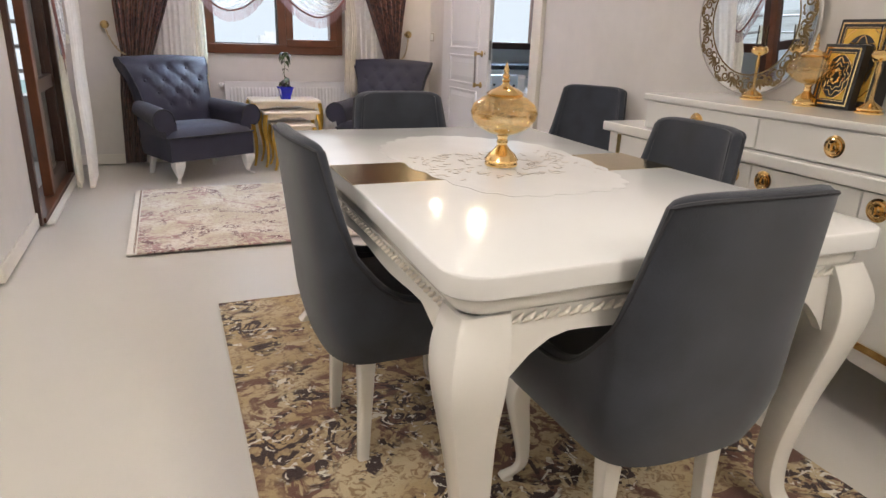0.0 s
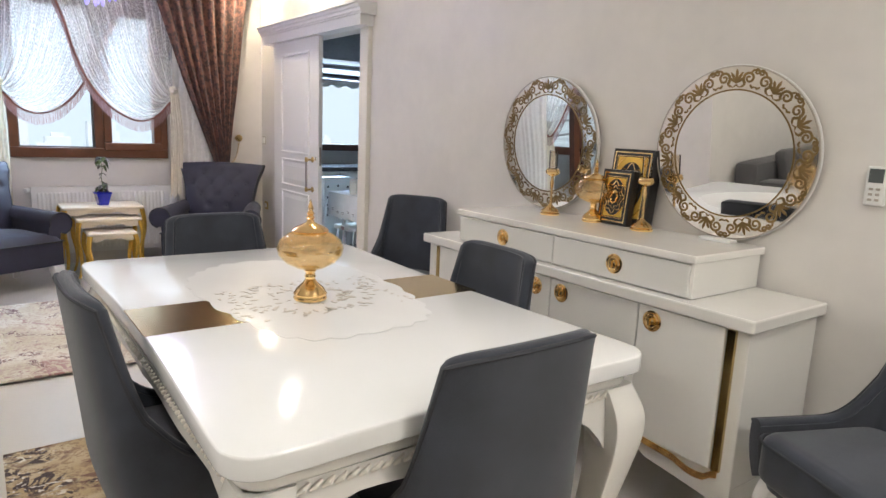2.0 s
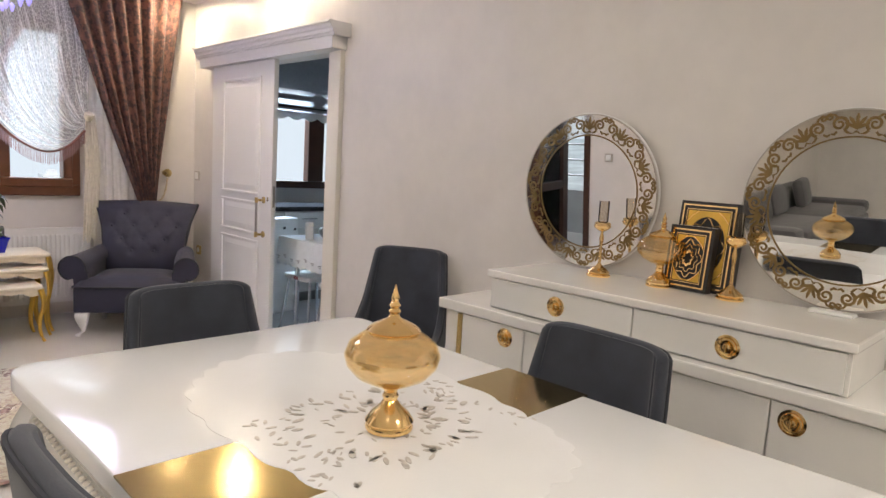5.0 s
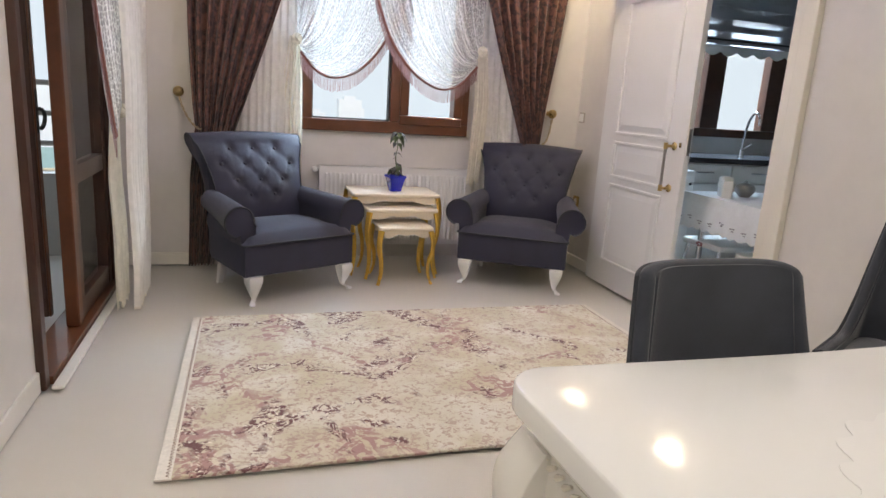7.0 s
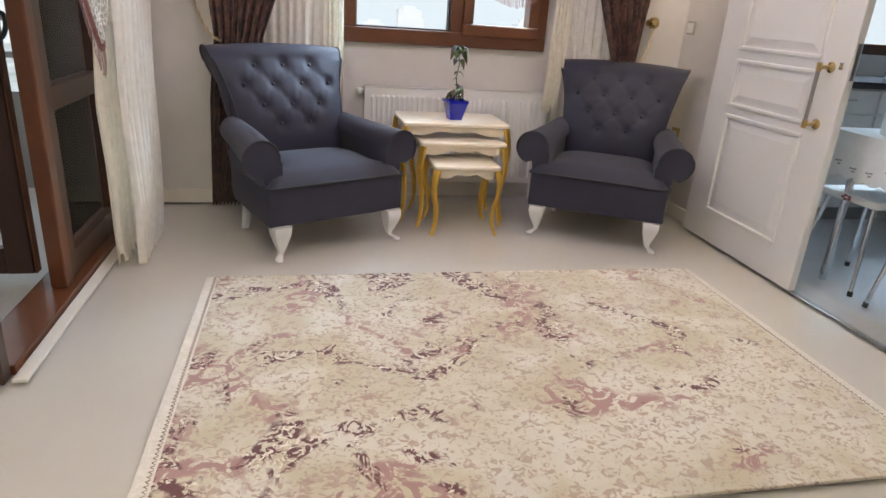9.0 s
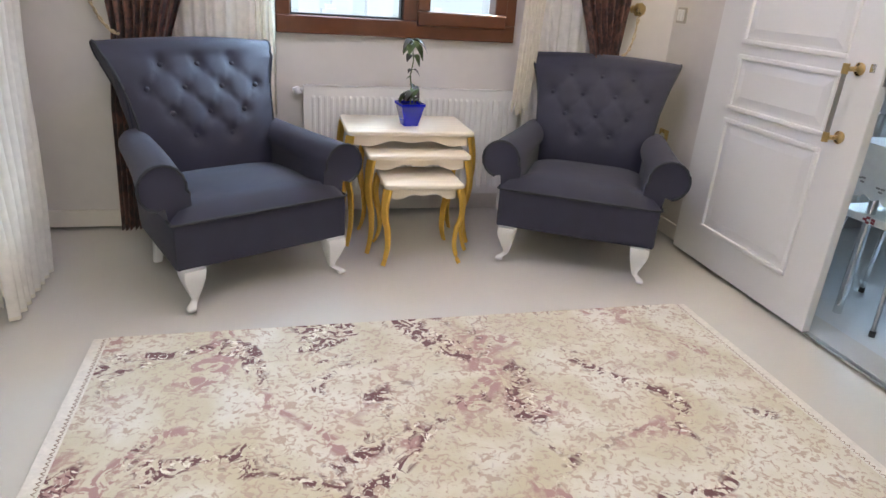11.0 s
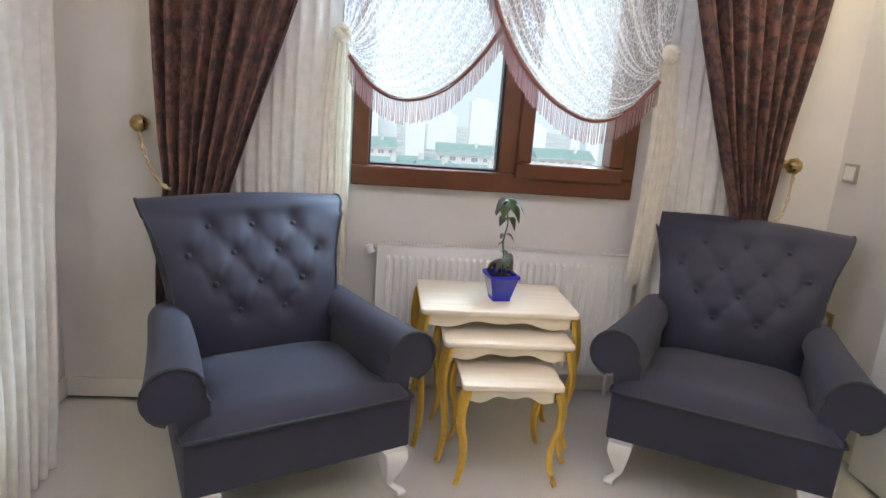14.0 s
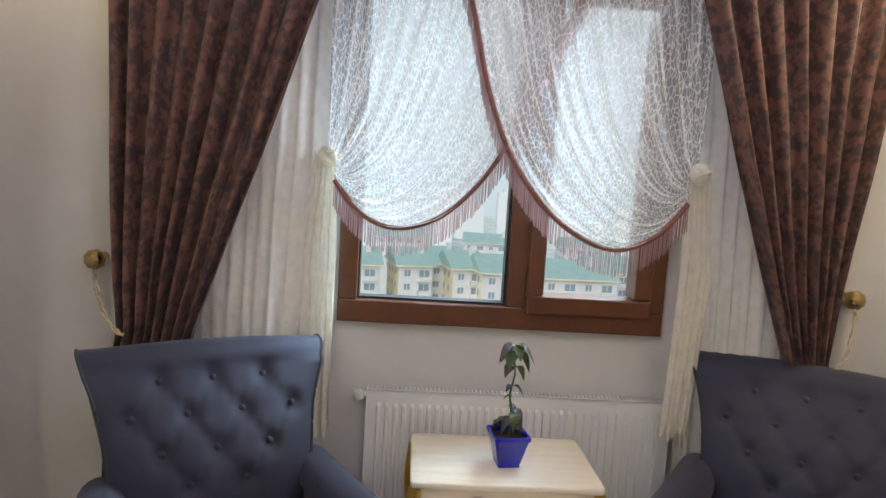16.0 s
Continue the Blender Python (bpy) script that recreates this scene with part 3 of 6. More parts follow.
def table_outline(inset=0.0, wave=0.017, n=40):
    """Rounded corners, gently bowed and waved sides."""
    x0, x1, y0, y1, r = TX0 + inset, TX1 - inset, TY0 + inset, TY1 - inset, max(0.02, 0.072 - inset * 0.5)
    pts = []
    corners = [((x1, y0), (x1, y1)), ((x1, y1), (x0, y1)), ((x0, y1), (x0, y0)), ((x0, y0), (x1, y0))]
    for (ax, ay), (bx, by) in corners:
        dx, dy = bx - ax, by - ay
        ln = math.hypot(dx, dy)
        dx, dy = dx / ln, dy / ln
        nx, ny = dy, -dx
        for i in range(n + 1):
            s = r + (ln - 2 * r) * i / n
            u = i / n
            w = -wave * math.sin(math.pi * u) ** 1.3 * (1.3 if ln > 1.2 else 0.6)
            pts.append((ax + dx * s + nx * w, ay + dy * s + ny * w))
        cx, cy = bx - dx * r - nx * r, by - dy * r - ny * r
        a0 = math.atan2(ny, nx)
        for i in range(1, 6):
            a = a0 + (math.pi / 2) * i / 6
            pts.append((cx + r * math.cos(a), cy + r * math.sin(a)))
    return pts


tab = thing("dining_table", "white lacquered dining table with curved legs and a gold inlay", "table")
part("tabletop", prism(table_outline(), TZ - 0.045, TZ, "xy", bevel=0.006), LACQ_TOP, tab, smooth=30)
part("top_moulding", prism(table_outline(0.03), 0.70, TZ - 0.05, "xy", bevel=0.012), LACQ, tab, smooth=30)
part("inlay_plate", prism([(0.797, 2.05), (1.822, 2.05), (1.822, 2.31), (0.797, 2.31)], TZ - 0.004, TZ + 0.0004), GOLDM, tab, "bronze mirror inlay strip")


def apron(ax, ay, bx, by, name):
    """One side of the frame: a board whose lower edge arches between the legs, with a rope moulding along it."""
    ln = math.hypot(bx - ax, by - ay)
    lower = []
    for i in range(25):
        u = i / 24
        d = min(u, 1 - u) * ln
        z = 0.645 - 0.2 * max(0, 1 - d / 0.2) ** 1.9 if d < 0.2 else 0.645 - 0.006 * (1 - math.cos((d - 0.2) * 14))
        lower.append((u * ln, z))
    poly = lower + [(ln, 0.70), (0, 0.70)]
    ang = math.degrees(math.atan2(by - ay, bx - ax))
    m = pose(ax, ay, 0, 0, 0, ang)
    part(name, prism(poly, -0.012, 0.012, "xz"), LACQ, tab, m=m)
    rope = bmesh.new()
    k = int(ln / 0.024)
    for i in range(k):
        s = (i + 0.5) * ln / k
        tube([(s - 0.012, -0.0155, 0.678), (s, -0.019, 0.686), (s + 0.012, -0.0155, 0.694)], [0.003, 0.006, 0.003], 6, bm=rope)
    part("rope_moulding", rope, CREAM, tab, "carved ivory rope moulding", m=m, smooth=True)


q = 0.052
for a in ((TX0 + q, TY0 + q, TX1 - q, TY0 + q), (TX1 - q, TY0 + q, TX1 - q, TY1 - q), (TX1 - q, TY1 - q, TX0 + q, TY1 - q), (TX0 + q, TY1 - q, TX0 + q, TY0 + q)):
    apron(*a, "apron")
for sx, cx in ((-1, TX0 + 0.09), (1, TX1 - 0.09)):
    for sy, cy in ((-1, TY0 + 0.09), (1, TY1 - 0.09)):
        st = smooth_stations([(0.012, 0.70, 0.096), (0.03, 0.63, 0.112), (0.034, 0.56, 0.108), (0.026, 0.46, 0.088), (0.008, 0.33, 0.072), (-0.006, 0.19, 0.062), (-0.002, 0.08, 0.056), (0.02, 0.03, 0.056), (0.03, 0.0115, 0.06)])
        part("leg", square_sweep(st, (sx, sy)), LACQ, tab, smooth=40, m=pose(cx, cy, 0))


def cabriole(h, bulge, foot, top, ankle, out, bm=None):
    st = smooth_stations([(0, h, top), (bulge, h * 0.78, top * 0.95), (0.0, h * 0.45, (top + ankle) / 2.1), (-bulge * 0.4, h * 0.18, ankle), (foot, 0.012, ankle * 1.25), (foot, 0.0, ankle * 1.2)])
    return square_sweep(st, out, bm)


def dining_chair():
    """Upholstered tub chair facing +y; its origin lies on the floor under the seat."""
    ch = thing("dining_chair", "grey suede dining chair with white wooden legs", "chair", group="dining chairs")

    def plan(u, z):
        """The shell's outer line: u from -1 (front end of one wing) round the back to 1."""
        a = abs(u)
        t = max(0.0, (z - 0.34) / 0.58)
        low = max(0.0, (0.47 - z) / 0.145)
        w = 0.247 - 0.046 * t ** 1.1 - 0.042 * low ** 2
        back = -0.277 - 0.058 * t ** 1.2 + 0.022 * low ** 2
        dp = 0.13 - 0.05 * t
        if a < 0.5:
            s = a / 0.5
            ang = s * math.pi / 2
            k = 0.62
            x = w * abs(math.sin(ang)) ** k
            y = back + dp * (1 - abs(math.cos(ang)) ** k)
        else:
            s = (a - 0.5) / 0.5
            x = w + 0.008 * s
            y = back + dp + s * (0.20 - back - dp)
        return (math.copysign(x, u) if u else 0.0, y)

    def top(u):
        a = abs(u)
        if a < 0.38:
            return 0.878 + 0.018 * (1 - (a / 0.38) ** 3)
        s = min(1, (a - 0.38) / 0.36)
        return 0.49 + 0.388 * (1 - s) ** 3.4

    us = [-1 + 2 * i / 96 for i in range(97)]
    rows = []
    for j in range(15):
        v = j / 14
        row = []
        for u in us:
            z = 0.325 + (top(u) - 0.325) * v
            x, y = plan(u, z)
            row.append((x, y, z))
        rows.append(row)
    shell = sheet(rows, thick=0.042)
    part("backrest_shell", shell, CHAIRF, ch, smooth=60)
    rim = [Vector((*plan(u, top(u)), top(u))) for u in us]
    roll = []
    for i, p in enumerate(rim):
        d = rim[min(i + 1, len(rim) - 1)] - rim[max(i - 1, 0)]
        nrm = Vector((d.y, -d.x)).normalized()
        if nrm.dot(Vector((-p.x, 0.05 - p.y))) < 0:
            nrm = -nrm
        roll.append((p.x + nrm.x * 0.021, p.y + nrm.y * 0.021, p.z - 0.004))
    part("edge_roll", tube(roll, 0.0172, 10), CHAIRF, ch, "padded rounded edge", smooth=True)
    rim = [(p.x * 0.995, p.y + 0.002, p.z + 0.002) for p in rim]
    part("piping", tube(rim, 0.005, 6), PIPE, ch, "dark piping along the edge", smooth=True)
    seat = prism(rounded(-0.20, 0.20, -0.19, 0.225, 0.06), 0.335, 0.478, "xy", bevel=0.03)
    for v in seat.verts:
        if v.co.z > 0.42:
            v.co.z += 0.022 * (1 - (v.co.x / 0.2) ** 2) * (1 - (v.co.y / 0.24) ** 2)
    part("seat", seat, CHAIRF, ch, smooth=50)
    loop = [(x, y, 0.462) for x, y in rounded(-0.204, 0.204, -0.19, 0.229, 0.06)]
    part("seat_piping", tube(loop, 0.0045, 6, closed=True), PIPE, ch, smooth=True)
    part("seat_base", prism(rounded(-0.185, 0.185, -0.2, 0.205, 0.06), 0.318, 0.345, "xy", bevel=0.008), CHAIRF, ch, smooth=40)
    for sx in (-1, 1):
        part("leg", cabriole(0.33, 0.012, 0.022, 0.055, 0.028, (sx, 1)), LACQ, ch, smooth=40, m=pose(sx * 0.165, 0.165, 0))
        part("leg", square_sweep([(0, 0.34, 0.05), (0.004, 0.2, 0.04), (0.012, 0, 0.032)], (sx * 0.4, -1)), LACQ, ch, smooth=40, m=pose(sx * 0.142, -0.158, 0))
    return ch


first = dining_chair()
# places round the table and along the wall: x, y, height of the floor, turn
RUG2 = 0.011
SEATS = [(1.33, 1.585, RUG2, 0), (1.30, 2.885, RUG2, 180), (0.965, 2.14, RUG2, -88), (1.65, 2.10, RUG2, 88), (2.415, 3.532, 0, 120), (2.415, 1.03, 0, 66)]
first.matrix_basis = pose(*SEATS[0][:3], 0, 0, SEATS[0][3])
for sx, sy, sz, tr in SEATS[1:]:
    c = copy_thing(first, pose(sx, sy, sz, 0, 0, tr))

# ---- sideboard wall ----
def ring_knob(parent, y, z, x):
    k = part("knob", lathe([(0, 0), (0.026, 0), (0.027, 0.004), (0.022, 0.006), (0.019, 0.004), (0.014, 0.004), (0.012, 0.01), (0.006, 0.013), (0, 0.013)], 24), GOLD, parent, "round gold ring knob", smooth=True, m=pose(x, y, z, 0, -90, 0))
    part("knob_grip", box(x - 0.024, x - 0.011, y - 0.003, y + 0.003, z - 0.013, z + 0.013, 0.002), GOLD, parent)
    part("knob_backplate", lathe([(0, 0), (0.036, 0), (0.037, 0.003), (0.03, 0.005), (0.026, 0.003), (0, 0.003)], 24), GOLD, parent, smooth=True, m=pose(x + 0.001, y, z, 0, -90, 0))


sb = thing("sideboard", "white lacquered sideboard with gold knobs and trim", "sideboard")
SX, SY0, SY1 = 2.362, 1.392, 3.095
part("body", box(SX + 0.005, 2.808, SY0, SY1, 0.21, 0.742, 0.004), LACQ, sb)
part("worktop", box(SX - 0.025, 2.810, SY0 - 0.025, SY1 + 0.025, 0.742, 0.785, 0.006), LACQ, sb)
# lower apron with a waved edge
low = []
for i in range(49):
    u = i / 48
    y = SY0 + (SY1 - SY0) * u
    e = min(u, 1 - u)
    low.append((y, 0.135 + 0.055 * min(1, e / 0.22) ** 0.7 - 0.02 * math.cos(2 * math.pi * (u - 0.5) * 2) * (1 if e > 0.2 else 0)))
part("apron", prism(low + [(SY1, 0.215), (SY0, 0.215)], SX + 0.005, SX + 0.025, "yz"), LACQ, sb)
part("side_apron", box(SX + 0.026, 2.805, SY0, SY0 + 0.018, 0.14, 0.21), LACQ, sb)
part("side_apron", box(SX + 0.026, 2.805, SY1 - 0.018, SY1, 0.14, 0.21), LACQ, sb)
turned = [(0.0, 0.0), (0.016, 0.0), (0.02, 0.012), (0.014, 0.022), (0.022, 0.035), (0.028, 0.06), (0.026, 0.085), (0.018, 0.1), (0.034, 0.112), (0.038, 0.125), (0.038, 0.15), (0, 0.15)]
for y in (SY0 + 0.05, (SY0 + SY1) / 2, SY1 - 0.05):
    for x in (SX + 0.05, 2.76):
        part("leg", lathe(turned, 18), LACQ, sb, smooth=40, m=pose(x, y, 0))
DOORS = [(1.462, 1.785, 1.727), (1.79, 2.214, 2.155), (2.219, 2.663, 2.30), (2.668, 2.985, 2.755)]
for a, b, k in DOORS:
    d = part("door", box(SX - 0.014, SX + 0.004, a, b, 0.262, 0.738, 0.004), LACQ, sb)
    ring_knob(sb, k, 0.69, SX - 0.014)
# bronze mirror strips at both ends, with a waved foot strip
for a, b in ((1.43, 1.456), (2.99, 3.016)):
    part("trim_strip", box(SX - 0.01, SX + 0.004, a, b, 0.262, 0.735), GOLDM, sb, "bronze mirror strip")
for a, b, s in ((1.43, 1.785, 1), (2.668, 3.016, -1)):
    top, bot = [], []
    for i in range(17):
        u = i / 16
        y = a + (b - a) * u
        v = u if s > 0 else 1 - u
        z = 0.258 - 0.02 * math.sin(math.pi * min(1, v / 0.45)) + (0.012 if v < 0.08 else 0) + 0.028 * max(0, v - 0.45)
        top.append((y, z))
        bot.append((y, z - 0.024))
    part("trim_wave", prism(top + bot[::-1], SX - 0.018, SX - 0.0145, "yz"), GOLD, sb, "gold waved trim")

bx = thing("drawer_box", "white lacquered two-drawer top unit on the sideboard", "drawer unit")
part("body", box(2.388, 2.806, 1.615, 2.875, 0.7855, 0.909, 0.004), LACQ, bx)
part("top", box(2.37, 2.810, 1.603, 2.887, 0.909, 0.937, 0.005), LACQ, bx)
for a, b, k in ((1.625, 2.242, 1.932), (2.248, 2.865, 2.552)):
    part("drawer", box(2.376, 2.389, a, b, 0.792, 0.905, 0.003), LACQ, bx)
    ring_knob(bx, k, 0.85, 2.376)

# round mirrors leaning on the wall
SCROLL = mat("mirror_ornament", (0.27, 0.185, 0.08), 0.3, 1.0, var=0.15, scale=30)
RINGG = mat("mirror_rim_silver", (0.86, 0.83, 0.77), 0.07, 1.0, var=0.02, scale=20, rvar=0.02)


def round_mirror(y, z, r, group):
    mr = thing("round_mirror", "round wall mirror with a bronze scrollwork rim", "mirror", m=pose(2.786, y, z, 0, -93.5, 0), group=group)
    part("backing", lathe([(0, -0.012), (r, -0.012), (r + 0.002, 0.0), (r - 0.004, 0.003), (r * 0.735, 0.004), (0, 0.004)], 72), WHITE, mr, smooth=30)
    part("rim", lathe([(r * 0.735, 0.0045), (r * 0.735, 0.0065), (r * 0.985, 0.0065), (r * 0.99, 0.0045)], 72), RINGG, mr, "pale mirrored rim", smooth=30)
    part("glass", lathe([(0, 0.0062), (r * 0.718, 0.0062), (r * 0.718, 0.0045)], 72), MIRROR, mr, "clear mirror glass")
    part("inner_band", lathe([(r * 0.718, 0.0046), (r * 0.718, 0.008), (r * 0.735, 0.008), (r * 0.735, 0.0046)], 72), SCROLL, mr, smooth=30)
    # added ring; its champagne tone stands for the shading that outlines the rim
    part("edge_ring", lathe([(r * 0.978, 0.0066), (r * 0.98, 0.0085), (r * 0.993, 0.0085), (r * 0.997, 0.004)], 72), CHAMP, mr, "thin bevelled outer ring, added for the rim's shaded outline", smooth=30)
    mid = r * 0.86
    for k in range(11):
        unit = bmesh.new()

        def ribbon(points, radii):
            """A flat ribbon bent along the ring: points of (across the band, along it)."""
            tube([((mid + p[0]) * math.cos(p[1] / mid), (mid + p[0]) * math.sin(p[1] / mid), 0.0072) for p in points], radii, 5, bm=unit, flat=0.3)

        # palmette: a fan of five petals on a small foot
        for a in (-56, -28, 0, 28, 56):
            ln = 0.05 - 0.0002 * abs(a)
            ca, sa = math.cos(radians(a)), math.sin(radians(a))
            ribbon([(-0.020, 0.0), (-0.02 + 0.35 * ln * ca, 0.30 * ln * sa), (-0.02 + 0.75 * ln * ca, 0.75 * ln * sa), (-0.02 + ln * ca, ln * sa * 1.05)], [0.002, 0.005, 0.006, 0.0015])
        ribbon([(-0.034, -0.012), (-0.026, 0.0), (-0.034, 0.012)], [0.0015, 0.004, 0.0015])
        # a pair of volutes with tendrils
        for sg in (-1, 1):
            coil = [(0.024 * (1 - 0.82 * i / 22) * math.cos(radians(-150) + 1.55 * 2 * math.pi * i / 22), sg * (0.048 + 0.024 * (1 - 0.82 * i / 22) * math.sin(radians(-150) + 1.55 * 2 * math.pi * i / 22))) for i in range(23)]
            ribbon(coil, [0.0056 - 0.0001 * i for i in range(23)])
            ribbon([(-0.034, sg * 0.014), (-0.030, sg * 0.026), (-0.021, sg * 0.036)], [0.0015, 0.0042, 0.0042])
            curl = [(0.026 + 0.010 * (1 - 0.8 * i / 12) * math.cos(-0.5 + 1.3 * 2 * math.pi * i / 12), sg * (0.070 + 0.010 * (1 - 0.8 * i / 12) * math.sin(-0.5 + 1.3 * 2 * math.pi * i / 12))) for i in range(13)]
            ribbon(curl, 0.0038)
            ribbon([(0.022, sg * 0.052), (0.030, sg * 0.058), (0.034, sg * 0.066)], [0.004, 0.004, 0.002])
            ribbon([(-0.022, sg * 0.058), (-0.030, sg * 0.068), (-0.026, sg * 0.078)], [0.004, 0.0045, 0.003])
        part("scroll", unit, SCROLL, mr, "bronze scroll ornament", m=pose(0, 0, 0, 0, 0, 360 / 11 * k))
    return mr


round_mirror(2.725, 1.264, 0.322, "round mirrors")
round_mirror(1.768, 1.264, 0.322, "round mirrors")

AMBER = bpy.data.materials.new("amber_lustre_glass")
AMBER.use_nodes = True
an, al = AMBER.node_tree.nodes, AMBER.node_tree.links
an.remove(an["Principled BSDF"])
a_t, a_g, a_x = an.new("ShaderNodeBsdfTransparent"), an.new("ShaderNodeBsdfGlossy"), an.new("ShaderNodeMixShader")
a_t.inputs["Color"].default_value = (1.0, 0.93, 0.77, 1)
a_g.inputs["Color"].default_value, a_g.inputs["Roughness"].default_value = (1.0, 0.84, 0.58, 1), 0.04
a_x.inputs["Fac"].default_value = 0.27
al.new(a_t.outputs[0], a_x.inputs[1])
al.new(a_g.outputs[0], a_x.inputs[2])
al.new(a_x.outputs[0], an["Material Output"].inputs["Surface"])


def footed_bowl(name, x, y, z, s, label):
    """A footed glass bowl with gold lid and foot."""
    b = thing(name, label, "bowl", m=pose(x, y, z))
    q = s / 0.30
    foot = [(0, 0), (0.048, 0), (0.05, 0.006), (0.047, 0.012), (0.05, 0.018), (0.045, 0.026), (0.04, 0.034), (0.022, 0.05), (0.014, 0.062), (0.017, 0.07), (0.013, 0.078), (0.018, 0.088), (0, 0.09)]
    part("foot", lathe([(a * q, c * q) for a, c in foot], 32), GOLD, b, "polished gold foot", smooth=50)
    bowl = [(0.012, 0.088), (0.04, 0.096), (0.072, 0.112), (0.092, 0.134), (0.098, 0.155), (0.09, 0.178), (0.066, 0.197), (0.05, 0.204), (0.048, 0.202), (0.064, 0.194), (0.087, 0.176), (0.0945, 0.155), (0.089, 0.136), (0.069, 0.116), (0.04, 0.1), (0.012, 0.092)]
    g = part("bowl", lathe([(a * q, c * q) for a, c in bowl], 40), AMBER, b, "amber lustre glass bowl", smooth=60)
    lid = [(0.05, 0.203), (0.055, 0.208), (0.045, 0.217), (0.026, 0.226), (0.013, 0.232), (0.009, 0.24), (0.013, 0.246), (0.008, 0.252), (0.012, 0.258), (0.006, 0.266), (0.009, 0.272), (0.005, 0.285), (0, 0.302)]
    part("lid", lathe([(a * q, c * q) for a, c in lid], 32), GOLD, b, "gold pointed lid", smooth=50)
    return b


footed_bowl("footed_glass_bowl", 1.285, 2.18, 0.7902, 0.30, "large amber glass footed bowl with gold lid on the table")
footed_bowl("footed_glass_bowl", 2.695, 2.325, 0.937, 0.275, "amber glass footed bowl with gold lid on the drawer box")
CLEAR = glass("candle_glass", (0.96, 0.93, 0.88), 0.0, 1.3)


def candle_holder(x, y):
    c = thing("candle_holder", "gold candle holder with a clear glass chimney", "candle holder", m=pose(x, y, 0.937), group="candle holders")
    part("foot", lathe([(0, 0), (0.045, 0), (0.047, 0.006), (0.04, 0.012), (0.043, 0.018), (0.03, 0.03), (0.012, 0.042), (0.008, 0.05), (0, 0.05)], 28), GOLD, c, smooth=50)
    part("stem", lathe([(0.006, 0.05), (0.0055, 0.12), (0.009, 0.15), (0.0055, 0.17), (0.006, 0.18)], 16), GOLD, c, smooth=50)
    part("cup", lathe([(0, 0.178), (0.012, 0.18), (0.03, 0.192), (0.034, 0.2), (0.03, 0.208), (0.03, 0.214), (0.022, 0.218), (0, 0.218)], 28), GOLD, c, smooth=50)
    g = part("chimney", lathe([(0.019, 0.218), (0.02, 0.225), (0.02, 0.298), (0.0185, 0.298), (0.0185, 0.222)], 24), CLEAR, c, "clear glass chimney", smooth=50)
    g.visible_shadow = False


candle_holder(2.68, 2.572)
candle_holder(2.69, 2.06)

# two decorated books standing in a black case
BOOKC = mat("black_cover", (0.018, 0.016, 0.015), 0.35, var=0.2, scale=20)


def book(name, m, w, h, t, label, motif):
    b = thing(name, label, "book", m=m)
    part("cover", box(-0.004, t, -w / 2, w / 2, 0, h, 0.003), BOOKC, b)
    part("pages", box(0.004, t - 0.006, -w / 2 + 0.004, w / 2 - 0.006, h - 0.003, h + 0.001), IVORY, b)
    frame_bm = bmesh.new()
    for k, e in ((0.012, 0.006), (0.028, 0.003)):
        for a, c, d, f in ((-w / 2 + k, w / 2 - k, k, k + e), (-w / 2 + k, w / 2 - k, h - k - e, h - k), (-w / 2 + k, -w / 2 + k + e, k + e, h - k - e), (w / 2 - k - e, w / 2 - k, k + e, h - k - e)):
            box(-0.0065, -0.004, a, c, d, f, bm=frame_bm)
    part("gilt_field", box(-0.0052, -0.004, -w / 2 + 0.034, w / 2 - 0.034, 0.034, h - 0.034), GOLDP, b, "gilt cover field")
    oval = [(w * 0.33 * math.cos(a), h / 2 + h * 0.33 * math.sin(a)) for a in [2 * math.pi * i / 40 for i in range(40)]]
    part("medallion_ground", prism(oval, -0.0058, -0.005, "yz"), BOOKC, b, "black medallion ground")
    part("gilt_border", frame_bm, GOLD, b, "gilt border")
    med = bmesh.new()
    n = 48
    for rr, e in motif:
        pts = [(-0.0055, w * rr * (1 + 0.12 * math.cos(8 * a)) * math.cos(a), h / 2 + h * rr * 0.95 * (1 + 0.12 * math.cos(8 * a)) * math.sin(a)) for a in [2 * math.pi * i / n for i in range(n)]]
        tube(pts, e, 5, bm=med, closed=True, flat=0.6)
    for sy in (-1, 1):
        for sz in (-1, 1):
            tube([(-0.0055, sy * (w / 2 - 0.034), h / 2 + sz * (h / 2 - 0.075)), (-0.0055, sy * (w / 2 - 0.05), h / 2 + sz * (h / 2 - 0.055)), (-0.0055, sy * (w / 2 - 0.075), h / 2 + sz * (h / 2 - 0.035))], 0.004, 5, bm=med, flat=0.6)
    part("gilt_medallion", med, GOLD, b, "gilt medallion ornament", smooth=True)
    return b


book("book_case", pose(2.745, 2.197, 0.938, 0, 6, -4), 0.225, 0.325, 0.05, "black box with gilt ornament leaning at the back", ((0.30, 0.004), (0.2, 0.006), (0.1, 0.006)))
book("ornate_book", pose(2.708, 2.232, 0.938, 0, 6, -4), 0.17, 0.235, 0.032, "black book with gilt medallion in front of its box", ((0.28, 0.005), (0.2, 0.004), (0.11, 0.009)))

# wall fittings
rc = thing("wall_remote", "white remote control in a wall holder", "remote")
part("shell", box(2.802, EW, 1.252, 1.312, 1.127, 1.252, 0.006), PLASTIC, rc)
part("screen", box(2.80, 2.803, 1.261, 1.303, 1.20, 1.244), mat("lcd_grey", (0.10, 0.11, 0.11), 0.2), rc, "grey display")
for i in range(3):
    for j in range(2):
        part("button", box(2.799, 2.803, 1.266 + 0.02 * j, 1.278 + 0.02 * j, 1.142 + 0.017 * i, 1.150 + 0.017 * i, 0.001), CHAMP, rc)


